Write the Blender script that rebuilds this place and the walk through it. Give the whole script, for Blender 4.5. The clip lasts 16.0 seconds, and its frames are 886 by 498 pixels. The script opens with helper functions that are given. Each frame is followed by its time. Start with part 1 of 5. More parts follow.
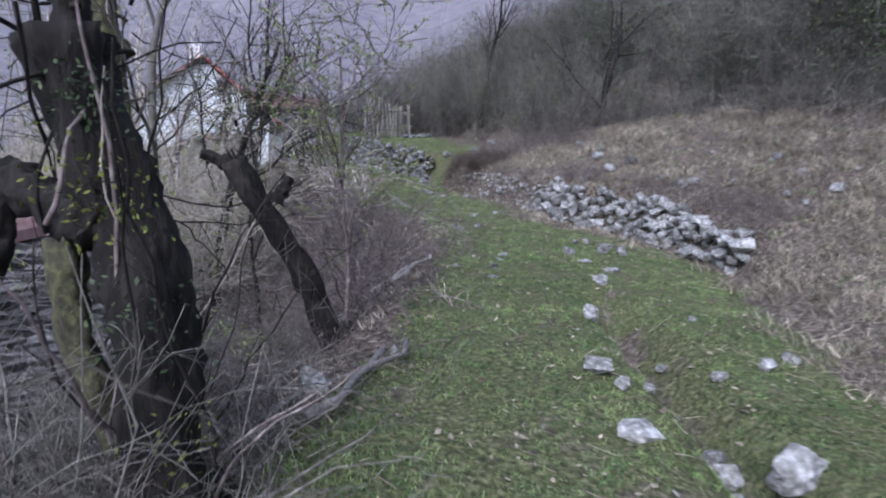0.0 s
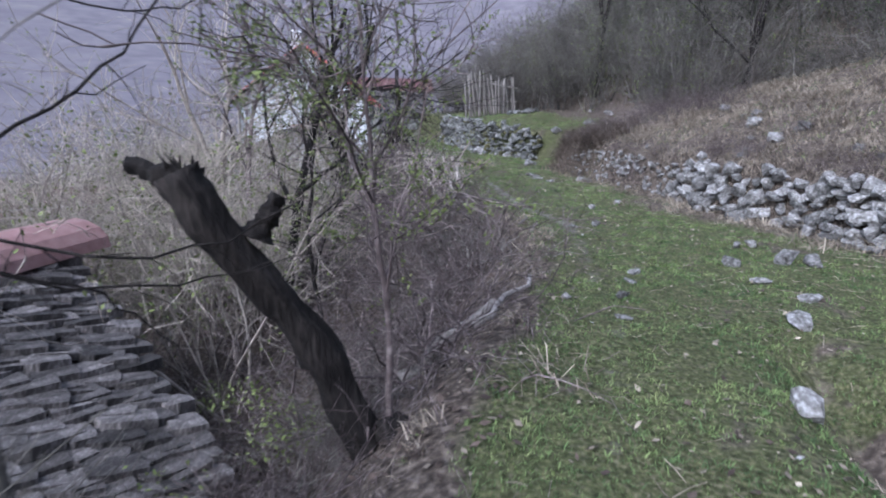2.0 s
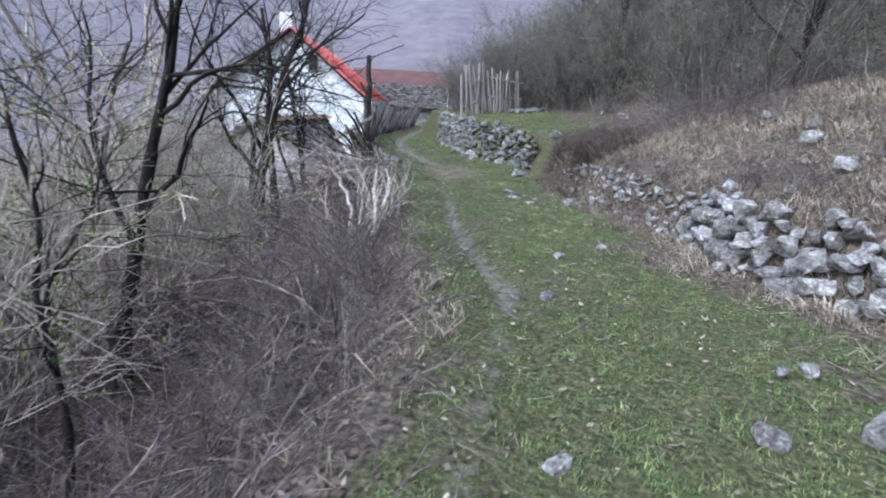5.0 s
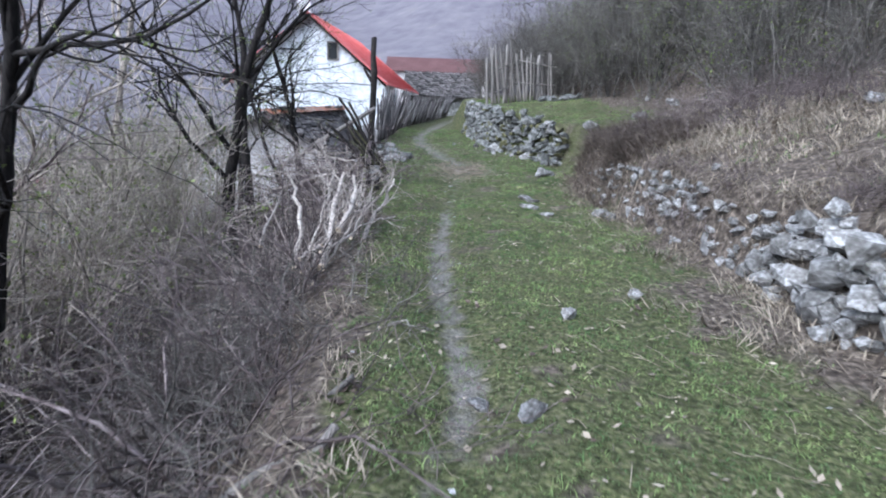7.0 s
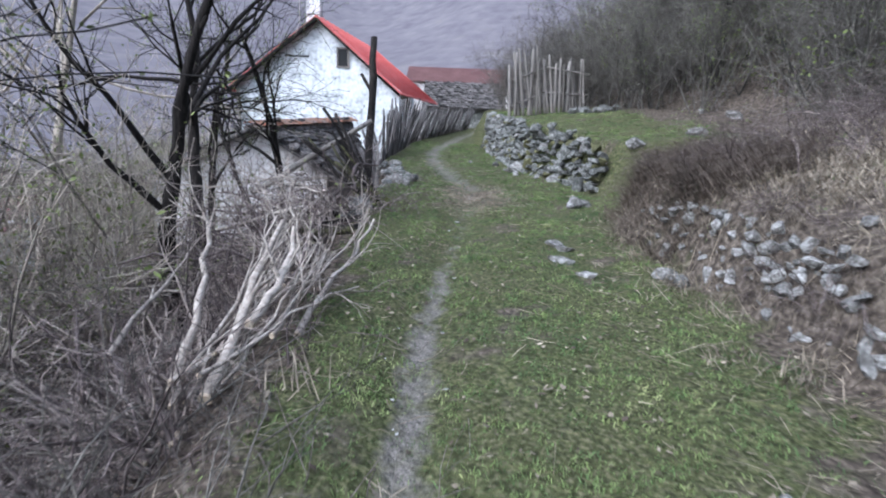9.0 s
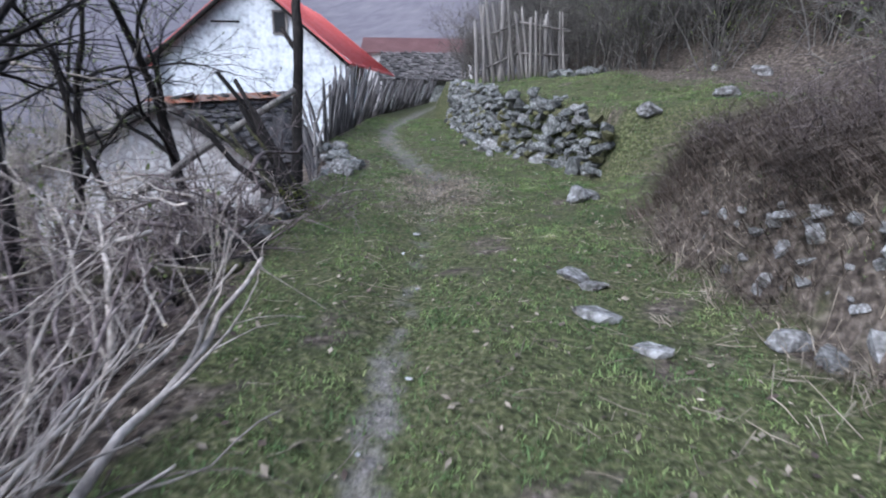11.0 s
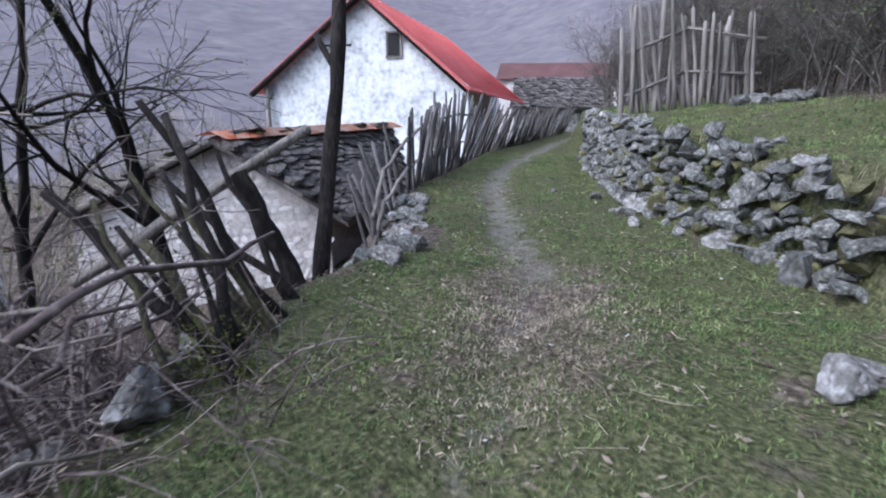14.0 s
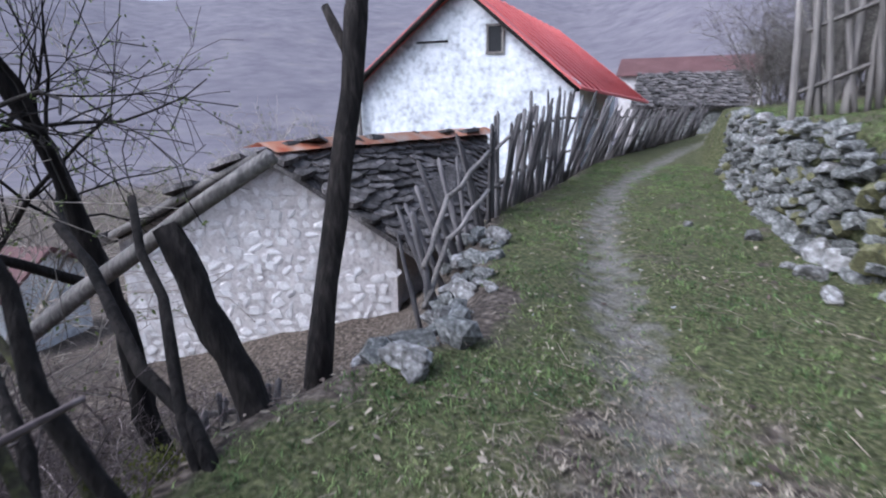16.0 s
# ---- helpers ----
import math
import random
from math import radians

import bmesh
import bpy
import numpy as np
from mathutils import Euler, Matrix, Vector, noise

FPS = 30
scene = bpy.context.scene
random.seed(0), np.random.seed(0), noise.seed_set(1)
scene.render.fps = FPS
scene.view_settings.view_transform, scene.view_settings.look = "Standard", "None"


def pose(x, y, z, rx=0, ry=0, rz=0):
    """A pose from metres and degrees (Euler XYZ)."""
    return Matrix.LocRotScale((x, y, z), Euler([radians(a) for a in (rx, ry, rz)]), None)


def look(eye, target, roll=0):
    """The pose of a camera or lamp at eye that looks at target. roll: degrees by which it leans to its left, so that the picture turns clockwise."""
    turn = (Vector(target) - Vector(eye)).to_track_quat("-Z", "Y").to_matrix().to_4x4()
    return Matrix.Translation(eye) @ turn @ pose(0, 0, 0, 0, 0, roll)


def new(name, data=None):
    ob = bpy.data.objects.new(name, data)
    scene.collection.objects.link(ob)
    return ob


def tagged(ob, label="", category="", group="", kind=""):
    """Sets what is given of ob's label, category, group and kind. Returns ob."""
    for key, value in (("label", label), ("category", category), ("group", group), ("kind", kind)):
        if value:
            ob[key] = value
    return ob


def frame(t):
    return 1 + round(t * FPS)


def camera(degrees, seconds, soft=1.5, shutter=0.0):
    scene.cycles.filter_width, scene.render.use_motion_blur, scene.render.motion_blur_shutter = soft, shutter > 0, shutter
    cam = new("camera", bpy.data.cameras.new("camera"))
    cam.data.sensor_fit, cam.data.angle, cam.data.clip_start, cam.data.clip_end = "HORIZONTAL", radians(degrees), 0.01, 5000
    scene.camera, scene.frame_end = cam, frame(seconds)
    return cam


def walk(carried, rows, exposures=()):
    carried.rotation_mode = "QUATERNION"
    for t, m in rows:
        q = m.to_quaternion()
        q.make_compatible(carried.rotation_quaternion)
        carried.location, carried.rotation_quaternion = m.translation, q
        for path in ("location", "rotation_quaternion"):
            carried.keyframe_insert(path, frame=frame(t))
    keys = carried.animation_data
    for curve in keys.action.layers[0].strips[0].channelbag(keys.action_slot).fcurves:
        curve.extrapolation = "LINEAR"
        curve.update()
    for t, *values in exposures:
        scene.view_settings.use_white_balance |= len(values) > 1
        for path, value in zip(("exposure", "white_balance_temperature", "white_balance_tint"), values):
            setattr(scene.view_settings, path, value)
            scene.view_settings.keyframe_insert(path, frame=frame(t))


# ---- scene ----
cam = camera(76.9, 16.0, soft=2.0, shutter=0.4)
METRES, EYE, TILT, LEAN, TURN = 18.1, 1.5, 0.0, 0.0, 0.0
ROWS = [
    (0.0, 0.0, 0.0, 0.0, 0.91, -11.16, -4.64),
    (0.5, 0.0022, 0.03, -0.0014, 5.47, -12.19, -1.35),
    (1.0, 0.0008, 0.0583, -0.0008, 9.32, -12.31, -0.5),
    (1.5, -0.0004, 0.0835, -0.0009, 6.63, -13.43, 0.5),
    (2.0, 0.0025, 0.1116, 0.0002, 11.82, -13.91, -1.02),
    (2.5, 0.0113, 0.1413, 0.0007, 10.19, -14.36, -2.09),
    (3.0, 0.0216, 0.1711, -0.0003, 8.89, -13.51, -3.02),
    (3.5, 0.0271, 0.2012, -0.0007, 12.63, -12.54, -4.24),
    (6.0, 0.054, 0.3483, 0.0057, 15.45, -15.44, -2.34),
    (6.5, 0.0551, 0.3772, 0.0031, 16.13, -15.19, -1.6),
    (7.0, 0.0518, 0.4066, 0.0033, 19.27, -15.64, -1.99),
    (7.5, 0.0465, 0.4383, 0.0028, 19.03, -15.88, -1.19),
    (8.0, 0.0395, 0.4695, 0.0028, 22.26, -16.11, -2.07),
    (8.5, 0.0305, 0.5021, 0.0028, 21.11, -14.6, -2.06),
    (9.0, 0.0232, 0.5327, 0.0025, 21.8, -14.65, -2.21),
    (9.5, 0.0119, 0.5648, -0.0001, 23.68, -16.26, -0.98),
    (12.0, -0.038, 0.7363, -0.0105, 14.85, -16.89, -0.61),
    (12.5, -0.0446, 0.7683, -0.0073, 20.54, -16.77, -1.91),
    (13.0, -0.0539, 0.7982, -0.0059, 25.21, -15.76, -0.32),
    (13.5, -0.0589, 0.8259, -0.0049, 29.09, -14.07, -0.06),
    (14.0, -0.068, 0.8541, -0.0064, 31.98, -14.5, -0.45),
    (14.5, -0.0775, 0.8828, -0.0085, 32.05, -15.64, 0.13),
    (15.0, -0.092, 0.9096, -0.007, 41.43, -14.93, 0.73),
    (15.5, -0.1048, 0.937, -0.006, 40.07, -15.13, 0.58),
    (16.0, -0.1188, 0.9627, -0.0044, 43.4, -14.44, 0.4),
]
walk(cam, [(t, pose(0, 0, EYE, TILT, LEAN, TURN) @ pose(METRES * x, METRES * y, METRES * z, 90 + pitch, roll, yaw)) for t, x, y, z, yaw, pitch, roll in ROWS], [(0.0, 1.46, 5330, 14), (3.5, 1.52, 5330, 12), (6.0, 1.76, 5330, 8), (8.0, 1.68, 5330, 8), (9.2, 1.6, 5450, 8), (12.0, 1.4, 5350, 12), (14.0, 1.48, 5430, 13), (16.0, 1.48, 5420, 13)])

# ---- light ----
world = bpy.data.worlds.new("world")
scene.world = world
world.use_nodes = True
wn = world.node_tree
sky = wn.nodes.new("ShaderNodeTexSky")
sky.sky_type, sky.sun_disc = "NISHITA", False
sky.sun_elevation, sky.sun_rotation = radians(38), radians(205)
sky.air_density, sky.dust_density, sky.ozone_density = 1.0, 2.5, 1.5
wn.nodes["Background"].inputs["Strength"].default_value = 0.13
veil = wn.nodes.new("ShaderNodeHueSaturation")
veil.inputs["Saturation"].default_value = 0.45
wn.links.new(sky.outputs[0], veil.inputs["Color"])
wn.links.new(veil.outputs[0], wn.nodes["Background"].inputs[0])
sun = new("sun", bpy.data.lights.new("sun", "SUN"))
sun.data.energy, sun.data.angle, sun.data.color = 0.9, radians(20), (1.0, 0.95, 0.9)
sun.matrix_world = look((-14, -30, 40), (0, 0, 0))

RNG = np.random.default_rng(7)
PRN = random.Random(5)


# ---- materials ----
def material(name, colours, scale=3.0, fine=40.0, rough=0.9, bump=0.4, metal=0.0, per_object=0.25, per_island=0.0, stretch=(1, 1, 1), voronoi=0.0):
    """Colours mixed by noise at two scales, with relief."""
    m = bpy.data.materials.new(name)
    m.use_nodes = True
    nt = m.node_tree
    bsdf = nt.nodes["Principled BSDF"]
    bsdf.inputs["Roughness"].default_value, bsdf.inputs["Metallic"].default_value = rough, metal
    bsdf.inputs["Specular IOR Level"].default_value = 0.25
    tc = nt.nodes.new("ShaderNodeTexCoord")
    mp = nt.nodes.new("ShaderNodeMapping")
    mp.inputs["Scale"].default_value = stretch
    nt.links.new(tc.outputs["Object"], mp.inputs[0])
    n1 = nt.nodes.new("ShaderNodeTexNoise")
    n1.inputs["Scale"].default_value, n1.inputs["Detail"].default_value = scale, 6
    n2 = nt.nodes.new("ShaderNodeTexNoise")
    n2.inputs["Scale"].default_value, n2.inputs["Detail"].default_value = fine, 5
    for n in (n1, n2):
        nt.links.new(mp.outputs[0], n.inputs["Vector"])
    mix = nt.nodes.new("ShaderNodeMath")
    mix.operation = "MULTIPLY_ADD"
    mix.inputs[1].default_value = 0.55
    nt.links.new(n2.outputs["Fac"], mix.inputs[0])
    half = nt.nodes.new("ShaderNodeMath")
    half.operation = "MULTIPLY"
    half.inputs[1].default_value = 0.45
    nt.links.new(n1.outputs["Fac"], half.inputs[0])
    nt.links.new(half.outputs[0], mix.inputs[2])
    ramp = nt.nodes.new("ShaderNodeValToRGB")
    el = ramp.color_ramp.elements
    k = len(colours)
    while len(el) < k:
        el.new(0.5)
    for i, c in enumerate(colours):
        el[i].position = 0.33 + 0.34 * i / max(1, k - 1)
        el[i].color = (*c, 1)
    nt.links.new(mix.outputs[0], ramp.inputs[0])
    out = ramp.outputs[0]
    src = None
    if per_island:
        src = nt.nodes.new("ShaderNodeNewGeometry").outputs["Random Per Island"]
        amount = per_island
    elif per_object:
        src = nt.nodes.new("ShaderNodeObjectInfo").outputs["Random"]
        amount = per_object
    if src is not None:
        mr = nt.nodes.new("ShaderNodeMapRange")
        mr.inputs["To Min"].default_value, mr.inputs["To Max"].default_value = 1 - amount, 1 + amount
        nt.links.new(src, mr.inputs[0])
        hs = nt.nodes.new("ShaderNodeHueSaturation")
        nt.links.new(mr.outputs[0], hs.inputs["Value"])
        nt.links.new(out, hs.inputs["Color"])
        out = hs.outputs[0]
    nt.links.new(out, bsdf.inputs["Base Color"])
    height = n2.outputs["Fac"]
    if voronoi:
        vo = nt.nodes.new("ShaderNodeTexVoronoi")
        vo.feature = "SMOOTH_F1"
        vo.inputs["Scale"].default_value = voronoi
        nt.links.new(mp.outputs[0], vo.inputs["Vector"])
        sub = nt.nodes.new("ShaderNodeMath")
        sub.operation = "MULTIPLY_ADD"
        sub.inputs[1].default_value = -1.6
        nt.links.new(vo.outputs["Distance"], sub.inputs[0])
        nt.links.new(n2.outputs["Fac"], sub.inputs[2])
        height = sub.outputs[0]
    bp = nt.nodes.new("ShaderNodeBump")
    bp.inputs["Strength"].default_value, bp.inputs["Distance"].default_value = bump, 0.022 if voronoi else 0.02
    nt.links.new(height, bp.inputs["Height"])
    nt.links.new(bp.outputs[0], bsdf.inputs["Normal"])
    return m


M_TWIG = material("dry_twigs", [(0.045, 0.034, 0.032), (0.12, 0.094, 0.09), (0.31, 0.26, 0.245)], 1.5, 14, 0.9, 0.2, per_object=0.2, per_island=0.55)
M_THICKET = material("thicket_twigs", [(0.05, 0.045, 0.041), (0.115, 0.104, 0.092), (0.23, 0.21, 0.185)], 1.5, 14, 0.9, 0.2, per_object=0.35, per_island=0.45)
M_ROOT = material("brown_roots", [(0.04, 0.03, 0.024), (0.10, 0.077, 0.062), (0.22, 0.175, 0.14)], 1.2, 9, 0.9, 0.0, per_object=0, per_island=0.4)
M_CUT = material("cut_branch_bark", [(0.16, 0.135, 0.115), (0.33, 0.285, 0.25), (0.52, 0.46, 0.41)], 3, 24, 0.85, 0.5, per_object=0.25)
M_CUTFACE = material("fresh_cut_wood", [(0.42, 0.33, 0.24), (0.56, 0.47, 0.36)], 8, 40, 0.8, 0.3)
M_CANE = material("pale_canes", [(0.24, 0.20, 0.18), (0.36, 0.30, 0.27), (0.5, 0.44, 0.40)], 2, 20, 0.85, 0.2, per_object=0.1, per_island=0.3)
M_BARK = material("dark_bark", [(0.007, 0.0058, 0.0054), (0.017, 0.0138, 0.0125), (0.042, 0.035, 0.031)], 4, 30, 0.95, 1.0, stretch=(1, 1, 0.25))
M_GREYWOOD = material("weathered_wood", [(0.10, 0.09, 0.085), (0.20, 0.18, 0.165), (0.32, 0.29, 0.27)], 5, 45, 0.9, 0.7, stretch=(1, 1, 0.12), per_object=0.35)
M_MOSSWOOD = material("mossy_wood", [(0.025, 0.02, 0.017), (0.05, 0.046, 0.028), (0.11, 0.11, 0.045)], 4, 30, 0.95, 0.8)
M_FENCE = material("dark_weathered_pales", [(0.05, 0.045, 0.045), (0.12, 0.11, 0.11), (0.22, 0.20, 0.20)], 5, 45, 0.9, 0.7, stretch=(1, 1, 0.12), per_object=0.45)
M_LIME = material("pale_limestone", [(0.055, 0.05, 0.043), (0.185, 0.177, 0.17), (0.42, 0.41, 0.405)], 2.2, 7, 0.9, 0.9, per_object=0.4)
M_GREYSTONE = material("grey_wall_stone", [(0.035, 0.036, 0.031), (0.13, 0.13, 0.124), (0.32, 0.315, 0.305)], 4, 10, 0.95, 0.8, per_object=0.35)
M_MOSS = material("moss", [(0.04, 0.05, 0.012), (0.10, 0.11, 0.025), (0.19, 0.19, 0.05)], 8, 60, 1.0, 0.8)
M_SLATE = material("stone_slates", [(0.022, 0.02, 0.019), (0.072, 0.064, 0.061), (0.22, 0.2, 0.195)], 3, 25, 0.85, 0.6, per_object=0.65)
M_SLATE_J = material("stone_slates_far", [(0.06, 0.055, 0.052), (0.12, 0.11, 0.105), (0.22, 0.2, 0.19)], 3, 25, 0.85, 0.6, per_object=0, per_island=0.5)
M_WHITE = material("whitewashed_masonry", [(0.34, 0.35, 0.36), (0.64, 0.66, 0.68), (0.82, 0.83, 0.84)], 1.6, 7, 0.95, 1.0, per_object=0, voronoi=4.2)
M_HUT = material("old_limewash", [(0.46, 0.43, 0.42), (0.66, 0.63, 0.62), (0.78, 0.76, 0.75)], 1.5, 10, 0.95, 0.9, per_object=0.16)
M_MORTAR = material("lime_mortar", [(0.32, 0.29, 0.28), (0.52, 0.48, 0.465), (0.66, 0.62, 0.60)], 2.5, 18, 0.95, 0.8, per_object=0)
M_RED = material("red_roof_sheet", [(0.46, 0.09, 0.085), (0.56, 0.13, 0.12), (0.62, 0.18, 0.165)], 1.0, 12, 0.55, 0.1, per_object=0)
M_DULLRED = material("dull_red_roof", [(0.075, 0.036, 0.035), (0.105, 0.05, 0.048), (0.14, 0.075, 0.07)], 1.0, 12, 0.7, 0.2, per_object=0)
M_RUST = material("rusty_sheet", [(0.50, 0.48, 0.46), (0.55, 0.30, 0.20), (0.48, 0.12, 0.05)], 1.6, 4, 0.6, 0.2, per_object=0.2)
M_DARK = material("dark_opening", [(0.012, 0.012, 0.014), (0.02, 0.02, 0.022)], 3, 20, 0.6, 0.1, per_object=0)
M_PINK = material("faded_pink_sheet", [(0.32, 0.19, 0.18), (0.40, 0.25, 0.24), (0.45, 0.30, 0.29)], 2, 12, 0.6, 0.2)
M_LEAF = material("young_leaves", [(0.07, 0.09, 0.025), (0.13, 0.16, 0.05), (0.22, 0.24, 0.09)], 5, 30, 0.7, 0.1, per_object=0, per_island=0.3)
M_GROUNDLEAF = material("dead_leaves", [(0.03, 0.022, 0.018), (0.075, 0.055, 0.045), (0.15, 0.115, 0.09)], 3, 20, 0.9, 0.0, per_object=0, per_island=0.4)
M_CHIP = material("stone_chips", [(0.18, 0.17, 0.165), (0.36, 0.35, 0.345), (0.55, 0.54, 0.535)], 3, 20, 0.9, 0.0, per_object=0, per_island=0.3)
M_SHRUB = material("grey_twigs", [(0.18, 0.155, 0.135), (0.32, 0.275, 0.235), (0.48, 0.42, 0.35)], 1.5, 14, 0.9, 0.2, per_object=0.2, per_island=0.4)
M_MOSSY = material("mossy_stone", [(0.045, 0.045, 0.03), (0.11, 0.105, 0.05), (0.18, 0.17, 0.10)], 5, 16, 1.0, 0.8)
M_IVY = material("ivy_leaves", [(0.018, 0.028, 0.012), (0.04, 0.055, 0.024), (0.085, 0.10, 0.05)], 4, 25, 0.6, 0.1, per_object=0, per_island=0.4)
M_GRASS = material("grass_blades", [(0.028, 0.05, 0.02), (0.08, 0.125, 0.045), (0.155, 0.2, 0.072), (0.29, 0.30, 0.14)], 1.1, 7, 0.8, 0.0, per_object=0, per_island=0.45)
M_STRAW = material("dry_grass", [(0.09, 0.072, 0.056), (0.235, 0.195, 0.15), (0.45, 0.385, 0.30)], 1.2, 9, 0.9, 0.0, per_object=0, per_island=0.4)


def ground_material():
    m = bpy.data.materials.new("meadow_ground")
    m.use_nodes = True
    nt = m.node_tree
    bsdf = nt.nodes["Principled BSDF"]
    bsdf.inputs["Roughness"].default_value = 0.97
    bsdf.inputs["Specular IOR Level"].default_value = 0.1
    tc = nt.nodes.new("ShaderNodeTexCoord")

    def noise_node(sc, detail=6):
        n = nt.nodes.new("ShaderNodeTexNoise")
        n.inputs["Scale"].default_value, n.inputs["Detail"].default_value = sc, detail
        nt.links.new(tc.outputs["Object"], n.inputs["Vector"])
        return n.outputs["Fac"]

    def ramp(fac, stops):
        r = nt.nodes.new("ShaderNodeValToRGB")
        e = r.color_ramp.elements
        while len(e) < len(stops):
            e.new(0.5)
        for i, (p, c) in enumerate(stops):
            e[i].position, e[i].color = p, (*c, 1)
        nt.links.new(fac, r.inputs[0])
        return r.outputs[0]

    def mixed(fac, a, b):
        x = nt.nodes.new("ShaderNodeMix")
        x.data_type = "RGBA"
        nt.links.new(fac, x.inputs["Factor"])
        nt.links.new(a, x.inputs["A"])
        nt.links.new(b, x.inputs["B"])
        return x.outputs["Result"]

    def masked(name, sc, soft=0.16):
        at = nt.nodes.new("ShaderNodeAttribute")
        at.attribute_name = name
        n = noise_node(sc, 5)
        add = nt.nodes.new("ShaderNodeMath")
        add.operation = "MULTIPLY_ADD"
        add.inputs[1].default_value = 0.9
        nt.links.new(n, add.inputs[0])
        nt.links.new(at.outputs["Fac"], add.inputs[2])
        mr = nt.nodes.new("ShaderNodeMapRange")
        mr.inputs["From Min"].default_value, mr.inputs["From Max"].default_value = 0.95 - soft, 0.95 + soft
        nt.links.new(add.outputs[0], mr.inputs[0])
        return mr.outputs[0]

    green = mixed(noise_node(1.3), ramp(noise_node(22), [(0.3, (0.016, 0.02, 0.01)), (0.5, (0.055, 0.068, 0.028)), (0.72, (0.16, 0.165, 0.075))]),
                  ramp(noise_node(35), [(0.3, (0.028, 0.025, 0.016)), (0.5, (0.075, 0.075, 0.035)), (0.7, (0.22, 0.19, 0.13))]))
    brown = ramp(noise_node(18), [(0.3, (0.03, 0.024, 0.02)), (0.5, (0.085, 0.068, 0.055)), (0.7, (0.20, 0.165, 0.135))])
    bare = mixed(noise_node(9), ramp(noise_node(60), [(0.3, (0.06, 0.052, 0.046)), (0.5, (0.135, 0.12, 0.108)), (0.7, (0.27, 0.245, 0.225))]),
                 ramp(noise_node(110), [(0.3, (0.09, 0.08, 0.07)), (0.5, (0.18, 0.162, 0.145)), (0.68, (0.36, 0.33, 0.31))]))
    # bare woodland grey-brown, with the violet of distance haze put into the colours
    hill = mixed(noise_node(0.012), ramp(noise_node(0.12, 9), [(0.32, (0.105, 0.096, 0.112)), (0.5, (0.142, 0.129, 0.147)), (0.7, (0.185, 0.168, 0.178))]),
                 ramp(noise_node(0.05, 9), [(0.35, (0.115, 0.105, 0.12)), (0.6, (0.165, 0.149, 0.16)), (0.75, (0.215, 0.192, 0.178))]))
    col = mixed(masked("brown", 3.5), green, brown)
    col = mixed(masked("bare", 6.0), col, bare)
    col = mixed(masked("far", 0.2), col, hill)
    nt.links.new(col, bsdf.inputs["Base Color"])
    bp = nt.nodes.new("ShaderNodeBump")
    bp.inputs["Strength"].default_value, bp.inputs["Distance"].default_value = 1.0, 0.06
    nt.links.new(noise_node(14, 8), bp.inputs["Height"])
    nt.links.new(bp.outputs[0], bsdf.inputs["Normal"])
    return m


M_GROUND = ground_material()


# ---- mesh helpers ----
def mesh_np(name, verts, faces, mat, smooth=False):
    """A mesh from arrays: faces is an (n, 3) or (n, 4) array."""
    me = bpy.data.meshes.new(name)
    verts, faces = np.asarray(verts, dtype=np.float32), np.asarray(faces, dtype=np.int32)
    n, k = faces.shape
    me.vertices.add(len(verts))
    me.vertices.foreach_set("co", verts.ravel())
    me.loops.add(n * k)
    me.loops.foreach_set("vertex_index", faces.ravel())
    me.polygons.add(n)
    me.polygons.foreach_set("loop_start", np.arange(0, n * k, k, dtype=np.int32))
    me.polygons.foreach_set("loop_total", np.full(n, k, dtype=np.int32))
    if smooth:
        me.polygons.foreach_set("use_smooth", np.ones(n, dtype=bool))
    me.materials.append(mat)
    me.update(calc_edges=True)
    return me


def child(name, me, parent, m=None, label=""):
    ob = new(name, me)
    ob.parent = parent
    if m is not None:
        ob.matrix_basis = m
    return tagged(ob, label)


def part(name, bm, mat, parent, label=""):
    me = bpy.data.meshes.new(name)
    bm.to_mesh(me)
    bm.free()
    me.materials.append(mat)
    return child(name, me, parent, None, label)


def thing(name, place, label, category, group="", kind="", turn=0):
    ob = new(name)
    ob.empty_display_size = 0.1
    ob.matrix_basis = pose(*place, 0, 0, turn)
    return tagged(ob, label, category, group, kind)


def tubes(P, R, sides=3):
    """Tapered tubes along P (n, k, 3) with radii R (n, k)."""
    n, k, _ = P.shape
    T = np.gradient(P, axis=1)
    T /= np.linalg.norm(T, axis=2, keepdims=True) + 1e-9
    ref = np.where(np.abs(T[..., 2:3]) > 0.8, np.array([1.0, 0.3, 0]), np.array([0, 0, 1.0]))
    A = np.cross(T, ref)
    A /= np.linalg.norm(A, axis=2, keepdims=True) + 1e-9
    B = np.cross(T, A)
    ang = np.arange(sides) * 2 * np.pi / sides
    V = P[:, :, None] + R[:, :, None, None] * (np.cos(ang)[:, None] * A[:, :, None] + np.sin(ang)[:, None] * B[:, :, None])
    idx = np.arange(n * k * sides).reshape(n, k, sides)
    a, b = idx[:, :-1], idx[:, 1:]
    F = np.stack([a, np.roll(a, -1, 2), np.roll(b, -1, 2), b], -1).reshape(-1, 4)
    return V.reshape(-1, 3), F


def joined(pieces):
    vs, fs, o = [], [], 0
    for v, f in pieces:
        vs.append(v)
        fs.append(f + o)
        o += len(v)
    return np.concatenate(vs), np.concatenate(fs)


